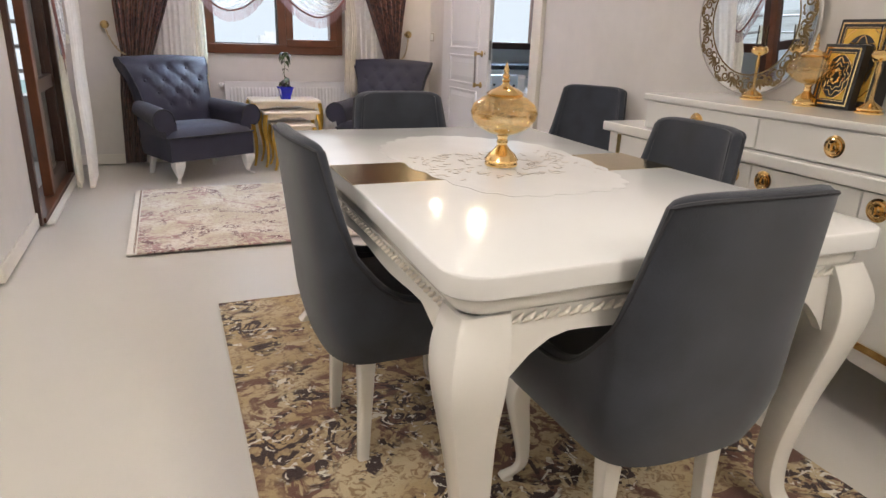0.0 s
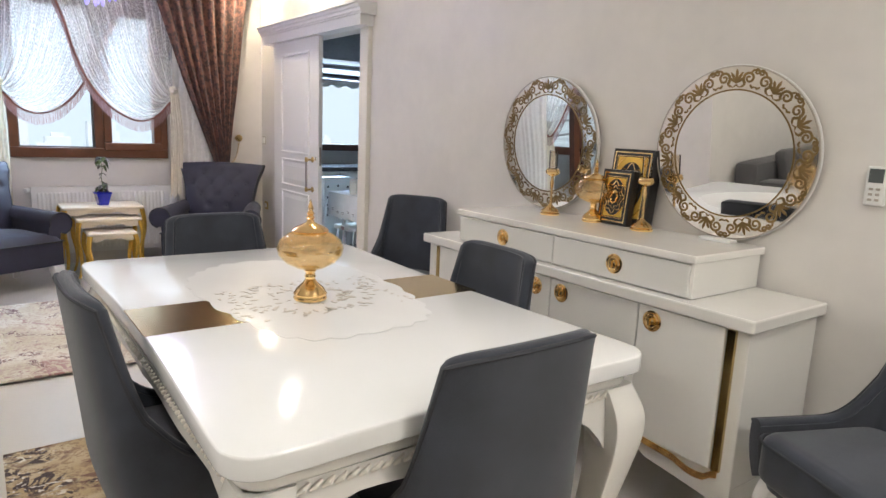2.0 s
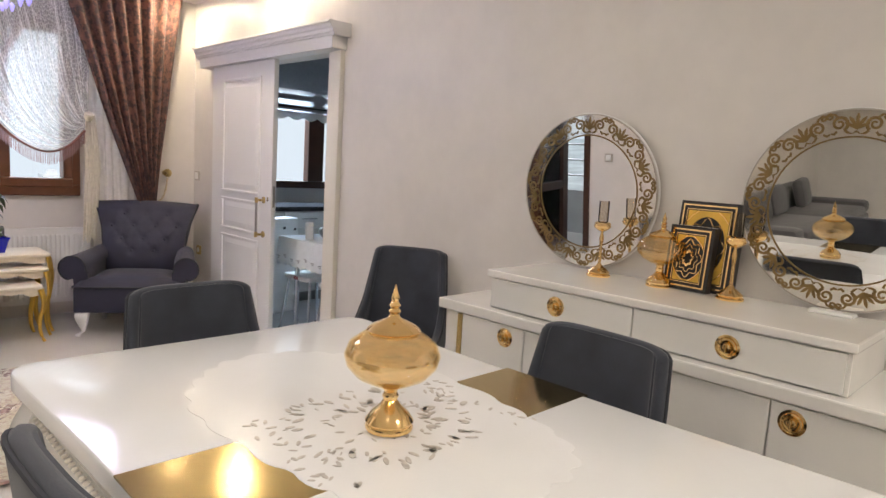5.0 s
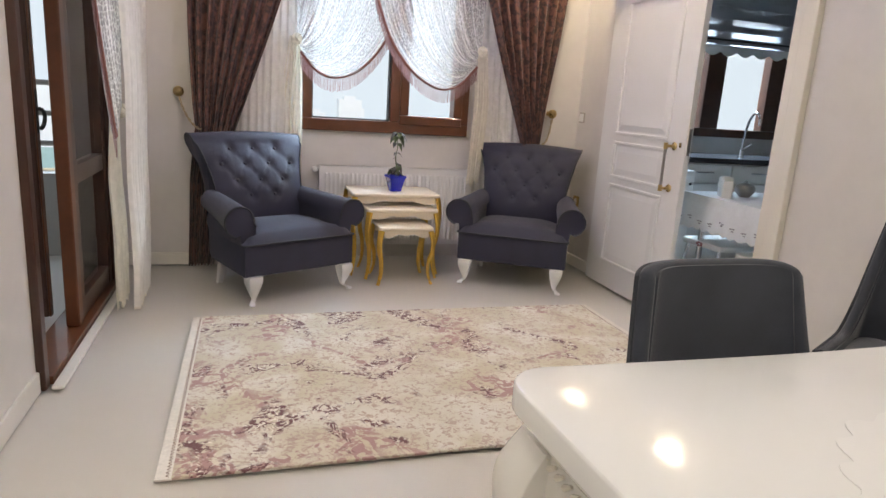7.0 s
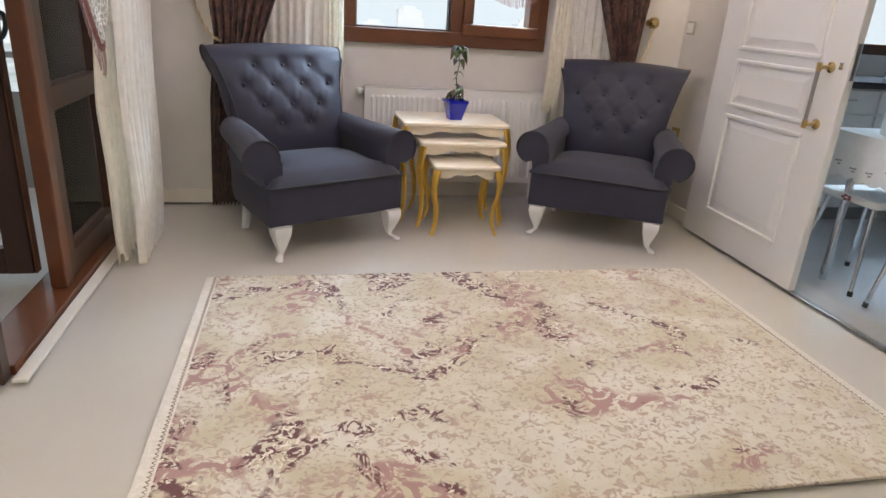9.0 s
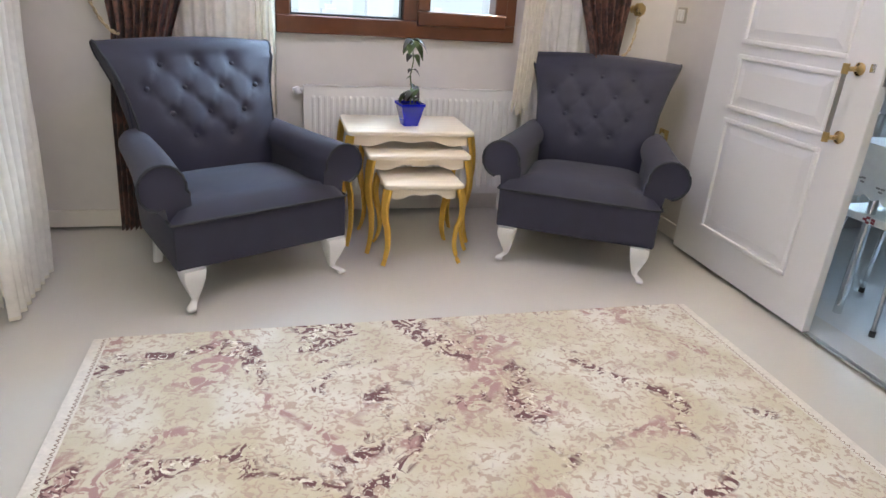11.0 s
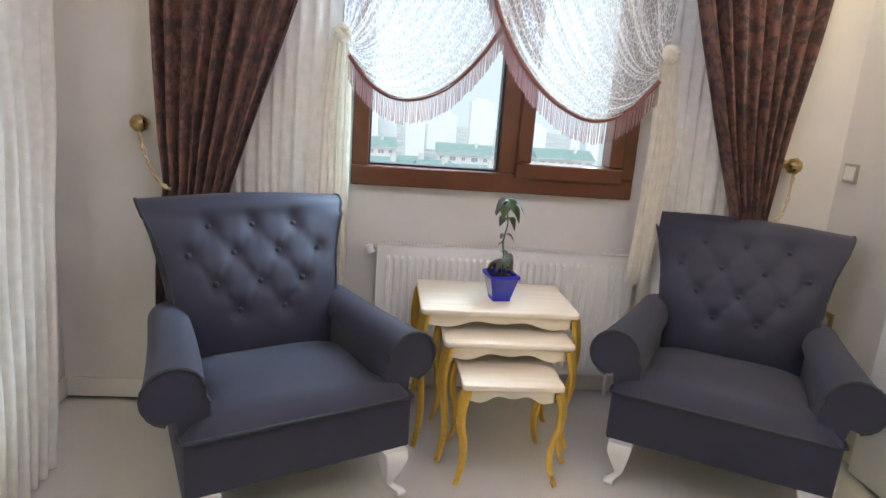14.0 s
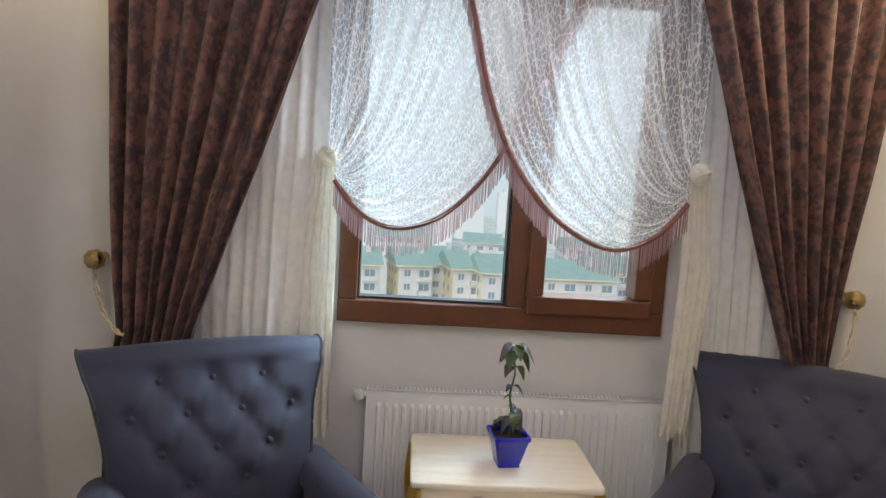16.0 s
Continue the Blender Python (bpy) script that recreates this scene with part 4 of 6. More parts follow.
def switch_plate(m, n, label, narrow=False):
    s = thing("light_switch", label, "switch", m=m)
    part("plate", box(-0.0405 * n, 0.0405 * n, -0.011, 0, -0.04, 0.04, 0.004), CHAMP, s)
    if narrow:
        for c in (-0.0148, 0.0148):
            part("rocker", box(c - 0.0138, c + 0.0138, -0.016, -0.009, -0.028, 0.028, 0.003), PLASTIC, s)
        return
    for i in range(n):
        c = -0.0405 * n + 0.0405 + 0.081 * i
        part("rocker", box(c - 0.029, c + 0.029, -0.016, -0.009, -0.028, 0.028, 0.003), PLASTIC, s)


switch_plate(pose(EW, 1.126, 1.166, 0, 0, -90), 2, "double light switch with champagne frame")
switch_plate(pose(EW, 6.62, 1.138, 0, 0, -90), 1, "light switch with two narrow rockers in a champagne frame", True)
switch_plate(pose(-0.4, 4.56, 1.13, 0, 0, 90), 1, "single light switch beside the balcony door")
so = thing("wall_socket", "wall socket with brown frame", "socket", m=pose(EW, 6.575, 0.505, 0, 0, -90))
part("plate", box(-0.04, 0.04, -0.011, 0, -0.04, 0.04, 0.004), BRASS, so)
part("well", lathe([(0.021, 0.0), (0.021, 0.002), (0.0, 0.001)], 20), PLASTIC, so, m=pose(0, -0.0115, 0, 90, 0, 0))
solid("small_remote", box(2.735, 2.785, 1.70, 1.83, 0.937, 0.949, 0.004), PLASTIC, "white remote lying on the drawer box", "remote")
solid("small_dish", lathe([(0, 0), (0.022, 0), (0.026, 0.012), (0.02, 0.014), (0, 0.008)], 20), PLASTIC, "small white dish on the sideboard", "dish", smooth=True, m=pose(2.60, 2.96, 0.785))

# lace doily on the table
LACE = mat("lace_white", (0.84, 0.84, 0.835), 0.2, var=0.015, bump=0.06, bscale=160, coat=0.1)
LACE_HOLE = mat("lace_hole_shade", (0.53, 0.50, 0.46), 0.9, var=0.2, scale=60)
dl = thing("lace_doily", "white lace doily with scalloped edge on the table", "doily", m=pose(1.31, 2.29, TZ + 0.0009))
out = []
for i in range(144):
    a = 2 * math.pi * i / 144
    k = 1 + 0.05 * abs(math.sin(13 * a)) + 0.03 * math.sin(5 * a) + 0.02 * math.sin(3 * a + 1)
    out.append((0.295 * k * math.copysign(abs(math.cos(a)) ** 0.8, math.cos(a)), 0.47 * k * math.copysign(abs(math.sin(a)) ** 0.8, math.sin(a))))
part("cloth", prism(out, -0.0002, 0.0007), LACE, dl)
# holes are flecks laid on the cloth, coloured darker for the shade in them
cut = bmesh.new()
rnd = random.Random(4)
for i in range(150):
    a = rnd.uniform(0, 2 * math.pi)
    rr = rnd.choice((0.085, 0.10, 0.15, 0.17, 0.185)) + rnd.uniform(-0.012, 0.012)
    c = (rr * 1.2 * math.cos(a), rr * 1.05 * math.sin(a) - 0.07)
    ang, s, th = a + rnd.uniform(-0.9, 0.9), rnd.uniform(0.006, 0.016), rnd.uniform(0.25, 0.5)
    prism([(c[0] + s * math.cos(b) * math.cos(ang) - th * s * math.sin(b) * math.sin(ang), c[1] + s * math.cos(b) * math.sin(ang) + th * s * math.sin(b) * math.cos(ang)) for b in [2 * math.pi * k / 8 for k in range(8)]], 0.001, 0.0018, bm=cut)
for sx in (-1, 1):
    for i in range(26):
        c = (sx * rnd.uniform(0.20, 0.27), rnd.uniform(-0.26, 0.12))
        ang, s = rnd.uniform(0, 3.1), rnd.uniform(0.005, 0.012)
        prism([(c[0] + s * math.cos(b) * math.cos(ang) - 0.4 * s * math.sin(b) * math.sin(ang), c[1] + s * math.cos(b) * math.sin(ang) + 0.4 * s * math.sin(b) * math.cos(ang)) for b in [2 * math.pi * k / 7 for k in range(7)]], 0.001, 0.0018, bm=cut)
tagged(part("openwork", cut, LACE_HOLE, dl, "openwork holes of the lace, laid on as darker flecks"), kind="stuff")

# ---- seating corner ----
def armchair(m, label):
    """Tufted armchair; front feet on the line y = 0, facing -y."""
    ch = thing("armchair", label, "armchair", m=m, group="armchairs by the window")
    # seat base with piping
    base = prism([(-0.365, 0.075), (-0.36, 0.06), (0.36, 0.06), (0.365, 0.075), (0.33, 0.58), (-0.33, 0.58)], 0.16, 0.345, "xy", bevel=0.012)
    part("seat_base", base, ARMF, ch, smooth=40)
    rows = []
    for j in range(15):
        v = j / 14
        y = 0.052 + 0.50 * v
        row = []
        for i in range(21):
            u = -1 + 2 * i / 20
            w = 0.368 if v < 0.12 else 0.368 - 0.075 * min(1, (v - 0.12) / 0.12)
            ex, ey = 1 - abs(u) ** 5, 1 - abs(2 * v - 1) ** 7
            row.append((u * w, y, 0.345 + 0.088 * (ex * ey) ** 0.5 * (0.75 + 0.25 * math.sin(math.pi * v))))
        rows.append(row)
    part("seat_cushion", sheet(rows), ARMF, ch, smooth=60)
    part("seat_piping", tube([(-0.368, 0.11, 0.348), (-0.37, 0.065, 0.347), (-0.355, 0.053, 0.347), (0, 0.05, 0.349), (0.355, 0.053, 0.347), (0.37, 0.065, 0.347), (0.368, 0.11, 0.348)], 0.006, 8), PIPE, ch, smooth=True)
    # tufted back with a rolled top
    tufts = [(x, z) for z, xs in ((0.815, (-0.155, 0, 0.155)), (0.735, (-0.235, -0.08, 0.08, 0.235)), (0.64, (-0.155, 0, 0.155)), (0.55, (-0.08, 0.08))) for x in xs]
    pleats = [(a, b) for a in tufts for b in tufts if a[1] > b[1] and a[1] - b[1] < 0.11 and abs(a[0] - b[0]) < 0.1]

    def dent(x, z):
        d = 0.0
        for tx, tz in tufts:
            d += 0.021 * math.exp(-((x - tx) ** 2 + (z - tz) ** 2) / 0.0009)
        for (ax, az), (bx2, bz) in pleats:
            l2 = (bx2 - ax) ** 2 + (bz - az) ** 2
            t = max(0, min(1, ((x - ax) * (bx2 - ax) + (z - az) * (bz - az)) / l2))
            q2 = (x - ax - t * (bx2 - ax)) ** 2 + (z - az - t * (bz - az)) ** 2
            d = max(d, 0.008 * math.exp(-q2 / 0.00012))
        return d

    prof = []
    nf = 44
    for i in range(nf):
        v = i / (nf - 1)
        z = 0.34 + 0.51 * v
        y = 0.50 + 0.145 * v + 0.045 * v ** 3 - 0.03 * math.sin(math.pi * v)
        prof.append((y, z, 1))
    cy, cz, r = 0.764, 0.838, 0.074
    for i in range(1, 15):
        a = radians(175 - 215 * i / 14)
        prof.append((cy + r * math.cos(a), cz + r * math.sin(a) * 0.95, 0))
    for i in range(1, 9):
        v = i / 8
        prof.append((0.775 - 0.16 * v, 0.80 - 0.62 * v, 0))
    cols = []
    nx = 57
    for i in range(nx):
        u = -1 + 2 * i / (nx - 1)
        col = []
        for y, z, front in prof:
            w = 0.264 + 0.066 * max(0, min(1, (z - 0.36) / 0.5)) + 0.044 * max(0, min(1, (z - 0.66) / 0.24)) ** 2
            x = u * w
            yy = y
            if front:
                fade = max(0.0, min(1.0, (0.85 - z) / 0.13))
                yy += dent(x, z) - 0.02 * (1 - abs(u) ** 4) * math.sin(math.pi * min(1, (z - 0.34) / 0.5)) + 0.03 * abs(u) ** 4 * fade
            else:
                yy += 0.022 * abs(u) ** 6
            zz = z + 0.018 * (1 - u * u) * max(0, (z - 0.75) / 0.15)
            col.append((x, yy, zz))
        cols.append(col)
    back = bmesh.new()
    grid = [[back.verts.new(p) for p in col] for col in cols]
    for a, b in zip(grid, grid[1:]):
        for k in range(len(a) - 1):
            back.faces.new((a[k], b[k], b[k + 1], a[k + 1]))
    for g in (grid[0], grid[-1]):
        f = back.faces.new(g)
        bmesh.ops.triangulate(back, faces=[f])
    bk = part("backrest", back, ARMF, ch, "button-tufted back with rolled top", smooth=50)
    for tx, tz in tufts:
        v = (tz - 0.34) / 0.51
        y = 0.50 + 0.145 * v + 0.045 * v ** 3 - 0.03 * math.sin(math.pi * v) + dent(tx, tz) - 0.02 * math.sin(math.pi * min(1, (tz - 0.34) / 0.5))
        part("button", lathe([(0, 0.006), (0.007, 0.0045), (0.0115, 0.0), (0.0115, -0.004), (0, -0.004)], 12), ARMF, bk, "fabric button", smooth=True, m=pose(tx, y - 0.002, tz + 0.018 * (1 - (tx / 0.35) ** 2) * max(0, (tz - 0.75) / 0.15), 75, 0, 0))
    for i in (0, nx - 1):
        line = [cols[i][k] for k in range(20, len(prof) - 6)]
        part("back_piping", tube(line, 0.005, 6), PIPE, bk, smooth=True)
    # rolled arms
    for s in (-1, 1):
        arm = bmesh.new()
        secs = []
        ny = 14
        for j in range(ny):
            v = j / (ny - 1)
            y = 0.095 + 0.52 * v
            flare = 0.03 * (1 - v) ** 2
            rr = 0.086 - 0.02 * v
            cx, cz2 = 0.346 + flare - 0.04 * v, 0.476 + 0.04 * v
            sec = [(0.275 - 0.02 * v, 0.32)]
            sec.append((0.278 - 0.02 * v, cz2 - 0.03))
            for k in range(15):
                a = radians(190 - 265 * k / 14)
                sec.append((cx + rr * math.cos(a), cz2 + rr * math.sin(a)))
            sec += [(0.372 - 0.035 * v, 0.40), (0.362 - 0.035 * v, 0.33), (0.358 - 0.035 * v, 0.18), (0.29, 0.18)]
            secs.append([(s * x, y + (0.012 * math.sin(math.pi * i / len(sec)) if j == 0 else 0) * 0, z) for i, (x, z) in enumerate(sec)])
        g = [[arm.verts.new(p) for p in sec] for sec in secs]
        n = len(g[0])
        for a, b in zip(g, g[1:]):
            for k in range(n):
                arm.faces.new((a[k], a[(k + 1) % n], b[(k + 1) % n], b[k]))
        for e in (g[0], g[-1]):
            f = arm.faces.new(e)
            bmesh.ops.triangulate(arm, faces=[f])
        a_ob = part("armrest", arm, ARMF, ch, "rolled armrest", smooth=45)
        loop = [(x, y - 0.003, z) for x, y, z in secs[0][1:-4]]
        part("arm_piping", tube(loop, 0.0055, 6), PIPE, a_ob, smooth=True)
        # legs
        part("leg", cabriole(0.165, 0.004, 0.03, 0.085, 0.026, (s * 0.8, -1)), WHITE, ch, "white curved front leg", smooth=40, m=pose(s * 0.305, 0.11 - 0.075, 0) @ pose(0, 0.04, 0))
        part("leg", square_sweep([(0, 0.165, 0.05), (0.03, 0, 0.034)], (s * 0.4, 1)), WHITE, ch, "white rear leg", smooth=40, m=pose(s * 0.27, 0.54, 0))
    return ch


armchair(pose(0.716, 5.855, 0, 0, 0, 26.7), "grey-blue tufted armchair with rolled arms by the drapes")
armchair(pose(2.02, 5.92, 0, 0, 0, -30), "grey-blue tufted armchair with rolled arms by the door")


def nest_table(x0, x1, y0, y1, h, label):
    t = thing("nesting_table", label, "side table", group="nest of tables")
    part("tabletop", prism(rounded(x0, x1, y0, y1, 0.02), h - 0.022, h, "xy", bevel=0.007), IVORY, t, "cream lacquered top", smooth=30)
    i0, i1, j0, j1 = x0 + 0.02, x1 - 0.02, y0 + 0.02, y1 - 0.02
    for a, b, along in ((i0, i1, "f"), (i0, i1, "b"), (j0, j1, "l"), (j0, j1, "r")):
        ln = b - a
        pts = []
        for k in range(25):
            u = k / 24
            e = abs(2 * u - 1)
            pts.append((a + ln * u, h - 0.075 + 0.028 * (1 - e) ** 0.8 * (1 if e < 0.75 else 0.9) - 0.008 * math.cos(3 * math.pi * e)))
        poly = pts + [(b, h - 0.021), (a, h - 0.021)]
        if along in "fb":
            y = j0 if along == "f" else j1 - 0.014
            part("apron", prism(poly, y, y + 0.014, "xz"), IVORY, t, "scalloped cream apron")
        else:
            x = i0 if along == "l" else i1 - 0.014
            part("apron", prism(poly, x, x + 0.014, "yz"), IVORY, t, "scalloped cream apron")
    for sx, cx in ((-1, i0 - 0.004), (1, i1 + 0.004)):
        for sy, cy in ((-1, j0 - 0.004), (1, j1 + 0.004)):
            leg = bmesh.new()
            for o in (-1, 0, 1):
                pts, rad = [], []
                for k in range(19):
                    u = k / 18
                    z = (h - 0.024) * (1 - u)
                    d = 0.014 * math.sin(min(1, u / 0.5) * math.pi) - 0.008 * math.sin(max(0, (u - 0.45) / 0.55) * math.pi) + 0.016 * max(0, (u - 0.7) / 0.3) ** 2
                    sp = 0.0095 * (1 - 0.55 * u)
                    pts.append((cx + sx * d - sy * o * sp * 0.9, cy + sy * d + sx * o * sp * 0.9, max(z, 0.002)))
                    rad.append(0.0105 * (1 - 0.5 * u) + 0.001)
                tube(pts, rad, 8, bm=leg)
            part("leg", leg, GOLDP, t, "fluted gold-painted cabriole leg", smooth=50)
    return t


nest_table(1.045, 1.652, 6.335, 6.73, 0.565, "largest cream nesting table with gold legs")
nest_table(1.13, 1.615, 6.235, 6.56, 0.478, "middle cream nesting table with gold legs")
nest_table(1.185, 1.546, 6.085, 6.385, 0.385, "smallest cream nesting table with gold legs")

# potted plant
BLUE = mat("cobalt_glaze", (0.006, 0.011, 0.42), 0.2, var=0.1, scale=8, coat=0.25)
LEAF = mat("dark_leaf", (0.034, 0.042, 0.022), 0.6, var=0.5, scale=30, c2=(0.05, 0.022, 0.03))
LEAFG = mat("green_leaf", (0.07, 0.10, 0.03), 0.58, var=0.4, scale=30)
pl = thing("potted_plant", "leafy plant in a square cobalt blue pot", "plant", m=pose(1.362, 6.50, 0.565, 0, 0, 8))
pot = bmesh.new()
rings = []
for s, z in ((0.036, 0.0), (0.036, 0.004), (0.056, 0.092), (0.059, 0.095), (0.059, 0.108), (0.053, 0.108), (0.050, 0.085), (0.0, 0.085)):
    rings.append([pot.verts.new((a * s, b * s, z)) for a, b in ((-1, -1), (1, -1), (1, 1), (-1, 1))])
for a, b in zip(rings, rings[1:]):
    for k in range(4):
        pot.faces.new((a[k], a[(k + 1) % 4], b[(k + 1) % 4], b[k]))
pot.faces.new(rings[0])
bmesh.ops.remove_doubles(pot, verts=pot.verts, dist=1e-5)
bmesh.ops.bevel(pot, geom=[e for e in pot.edges if abs(e.verts[0].co.z - e.verts[1].co.z) > 0.02], offset=0.006, segments=2, affect="EDGES")
part("pot", pot, BLUE, pl, "square cobalt blue glazed pot", smooth=40)
part("soil", box(-0.049, 0.049, -0.049, 0.049, 0.085, 0.094, 0.003), mat("potting_soil", (0.03, 0.02, 0.014), 0.95, var=0.4, scale=60, bump=0.6), pl, "dark soil")
stem = [(0, 0, 0.09), (0.008, 0.004, 0.16), (-0.002, 0.01, 0.23), (0.01, 0.006, 0.30), (0.006, 0.012, 0.36), (0.014, 0.006, 0.40)]
part("stem", tube(stem, [0.004, 0.004, 0.0035, 0.003, 0.0025, 0.002], 7), LEAFG, pl, smooth=True)
part("stem", tube([(0.02, 0.01, 0.09), (0.024, 0.014, 0.14), (0.02, 0.01, 0.19)], 0.003, 7), LEAFG, pl, smooth=True)


def leaf_at(base, yaw, droop, ln, w, material):
    rows = []
    for i in range(8):
        u = i / 7
        half = w * math.sin(math.pi * min(1, u ** 0.75)) ** 0.9 * (1 if i < 7 else 0) + 0.0006
        d = ln * u
        zz = -droop * ln * u * u + 0.25 * ln * u
        rows.append([(d, k * half, zz + abs(k) * half * 0.45) for k in (-1, -0.5, 0, 0.5, 1)])
    part("leaf", sheet(rows), material, pl, smooth=60, m=pose(*base, 0, 0, yaw))


rnd = random.Random(9)
for z, n, ln in ((0.395, 4, 0.062), (0.37, 3, 0.075), (0.325, 2, 0.06), (0.26, 2, 0.035), (0.225, 1, 0.03)):
    for k in range(n):
        yaw = 360 * k / n + rnd.uniform(-40, 40) + z * 700
        leaf_at((0.006, 0.008, z), yaw, rnd.uniform(0.7, 1.5), ln * rnd.uniform(0.8, 1.15), ln * 0.34, LEAF if rnd.random() < 0.55 else LEAFG)
for k in range(9):
    leaf_at((0.02 * math.cos(k), 0.02 * math.sin(k), 0.115 + 0.009 * k), 40 * k + rnd.uniform(-15, 15), rnd.uniform(0.9, 1.7), 0.055 * rnd.uniform(0.8, 1.2), 0.02, LEAF if k % 3 else LEAFG)

# radiator
rad = thing("radiator", "white ribbed panel radiator under the window", "radiator")
RX0, RX1, RY, RZ0, RZ1 = 0.875, 2.03, 6.805, 0.11, 0.69
rows_lo = []
n = 35
prof = []
for i in range(n):
    c = RX0 + 0.03 + (RX1 - RX0 - 0.06) * (i + 0.5) / n
    w = (RX1 - RX0 - 0.06) / n
    prof += [(c - w * 0.5, 0.0), (c - w * 0.28, 0.0), (c - w * 0.18, -0.007), (c + w * 0.18, -0.007), (c + w * 0.28, 0.0)]
prof = [(RX0, 0.0)] + prof + [(RX1, 0.0)]
zs = [(RZ0, 0.002), (RZ0 + 0.035, 0.0), (RZ0 + 0.05, 1), (RZ1 - 0.06, 1), (RZ1 - 0.045, 0.0), (RZ1, 0.0)]
rows = [[(x, RY + (d if k == 1 else 0.0), z) for x, d in prof] for z, k in zs]
part("front_panel", sheet(rows, thick=0.0), WHITE, rad, "ribbed steel panel")
part("side_cover", box(RX0 - 0.004, RX0, RY, RY + 0.06, RZ0, RZ1, 0.001), WHITE, rad)
part("side_cover", box(RX1, RX1 + 0.004, RY, RY + 0.06, RZ0, RZ1, 0.001), WHITE, rad)
part("back_panel", box(RX0, RX1, RY + 0.05, RY + 0.06, RZ0, RZ1 - 0.01), WHITE, rad)
gr = bmesh.new()
for i in range(72):
    x = RX0 + 0.01 + (RX1 - RX0 - 0.02) * (i + 0.5) / 72
    box(x - 0.0045, x + 0.0045, RY + 0.012, RY + 0.055, RZ1 - 0.003, RZ1 + 0.001, bm=gr)
box(RX0, RX1, RY, RY + 0.012, RZ1 - 0.003, RZ1 + 0.003, bm=gr)
part("top_grille", gr, WHITE, rad, "slotted top grille")
# core in dark grey: the shade inside the radiator put into its colour
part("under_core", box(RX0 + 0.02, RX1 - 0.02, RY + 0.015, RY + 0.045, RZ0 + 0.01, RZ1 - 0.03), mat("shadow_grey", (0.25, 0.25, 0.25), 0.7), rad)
part("valve", tube([(RX0 - 0.005, RY + 0.03, 0.665), (RX0 - 0.05, RY + 0.03, 0.665)], [0.012, 0.012], 12), PLASTIC, rad, smooth=True)
part("valve_head", lathe([(0, 0), (0.018, 0), (0.02, 0.006), (0.019, 0.03), (0.014, 0.036), (0, 0.036)], 18), PLASTIC, rad, "white thermostatic valve head", smooth=40, m=pose(RX0 - 0.03, RY + 0.03, 0.645, 0, -20, 0))
part("pipe", tube([(RX1 - 0.05, RY + 0.03, 0.112), (RX1 - 0.05, RY + 0.03, 0.0)], 0.009, 10), WHITE, rad, smooth=True)
part("pipe", tube([(RX0 + 0.05, RY + 0.03, 0.112), (RX0 + 0.05, RY + 0.03, 0.0)], 0.009, 10), WHITE, rad, smooth=True)

# rugs
RUGA = carpet("rug_faded_cream", (0.62, 0.56, 0.42), (0.76, 0.72, 0.64), (0.16, 0.065, 0.07), (0.44, 0.27, 0.25), 3.7, 0.055, lean=0.055)
RUGB = carpet("rug_faded_gold", (0.45, 0.33, 0.17), (0.58, 0.48, 0.31), (0.04, 0.018, 0.018), (0.17, 0.08, 0.055), 8.2, 0.06, fs=0.72, white=(0.74, 0.70, 0.62))
FRINGE = mat("cotton_fringe", (0.78, 0.74, 0.68), 0.95, var=0.1, scale=60, bump=0.4)


def rug(name, x0, x1, y0, y1, material, label, ends):
    r = thing(name, label, "rug")
    nx, ny = 24, 24
    rows = [[(x0 + (x1 - x0) * i / nx, y0 + (y1 - y0) * j / ny, 0.0105 + 0.0008 * wob(3 * i, 3 * j)) for i in range(nx + 1)] for j in range(ny + 1)]
    bm = sheet(rows, thick=0.0)
    part("carpet", bm, material, r, smooth=60)
    part("selvedge", box(x0, x1, y0 - 0.006, y0 + 0.004, 0.0, 0.0125, 0.003), material, r)
    part("selvedge", box(x0, x1, y1 - 0.004, y1 + 0.006, 0.0, 0.0125, 0.003), material, r)
    part("backing", box(x0, x1, y0, y1, 0.001, 0.006), FRINGE, r)
    for e in ends:
        x = x0 if e < 0 else x1
        part("hem", box(min(x, x + e * 0.05), max(x, x + e * 0.05), y0 - 0.006, y1 + 0.006, 0.0, 0.008, 0.002), FRINGE, r, "cotton hem band")
        st = bmesh.new()
        k = int((y1 - y0) / 0.018)
        for i in range(k):
            y = y0 + (i + 0.5) * (y1 - y0) / k
            tube([(x + e * 0.008, y - 0.007, 0.0085), (x + e * 0.018, y, 0.0095), (x + e * 0.008, y + 0.007, 0.0085)], 0.0013, 4, bm=st)
        part("hem_stitching", st, mat("hem_thread", (0.36, 0.26, 0.2), 0.9), r, "zigzag hem stitching")
    return r


rug("rug", 0.155, 2.36, 4.065, 5.555, RUGA, "faded cream rug with dusty rose flecks before the armchairs", (-1, 1))
rug("rug", 0.505, 2.02, 0.93, 3.235, RUGB, "worn gold rug with brown flecks under the table", ())

# ---- curtains ----
DRAPE = mat("brown_jacquard", (0.19, 0.085, 0.058), 0.62, c2=(0.058, 0.031, 0.026), scale=19, fine=0.8, bscale=48, tight=0.05, bump=0.25, sheen=0.15)
SHEER = sheer("white_voile", (0.96, 0.93, 0.86), 0.93, through=0.3)
CREAMV = sheer("cream_tail_voile", (0.94, 0.89, 0.76), 0.9, through=0.25)
SWAG = sheer("lace_voile", (0.94, 0.94, 0.92), 0.8, lace=0.6, scale=60, through=0.2)
BRAID = mat("rose_braid", (0.26, 0.10, 0.075), 0.7, var=0.2, scale=60)
STRAND = sheer("rose_fringe_strand", (0.42, 0.26, 0.25), 0.72, through=0.35)


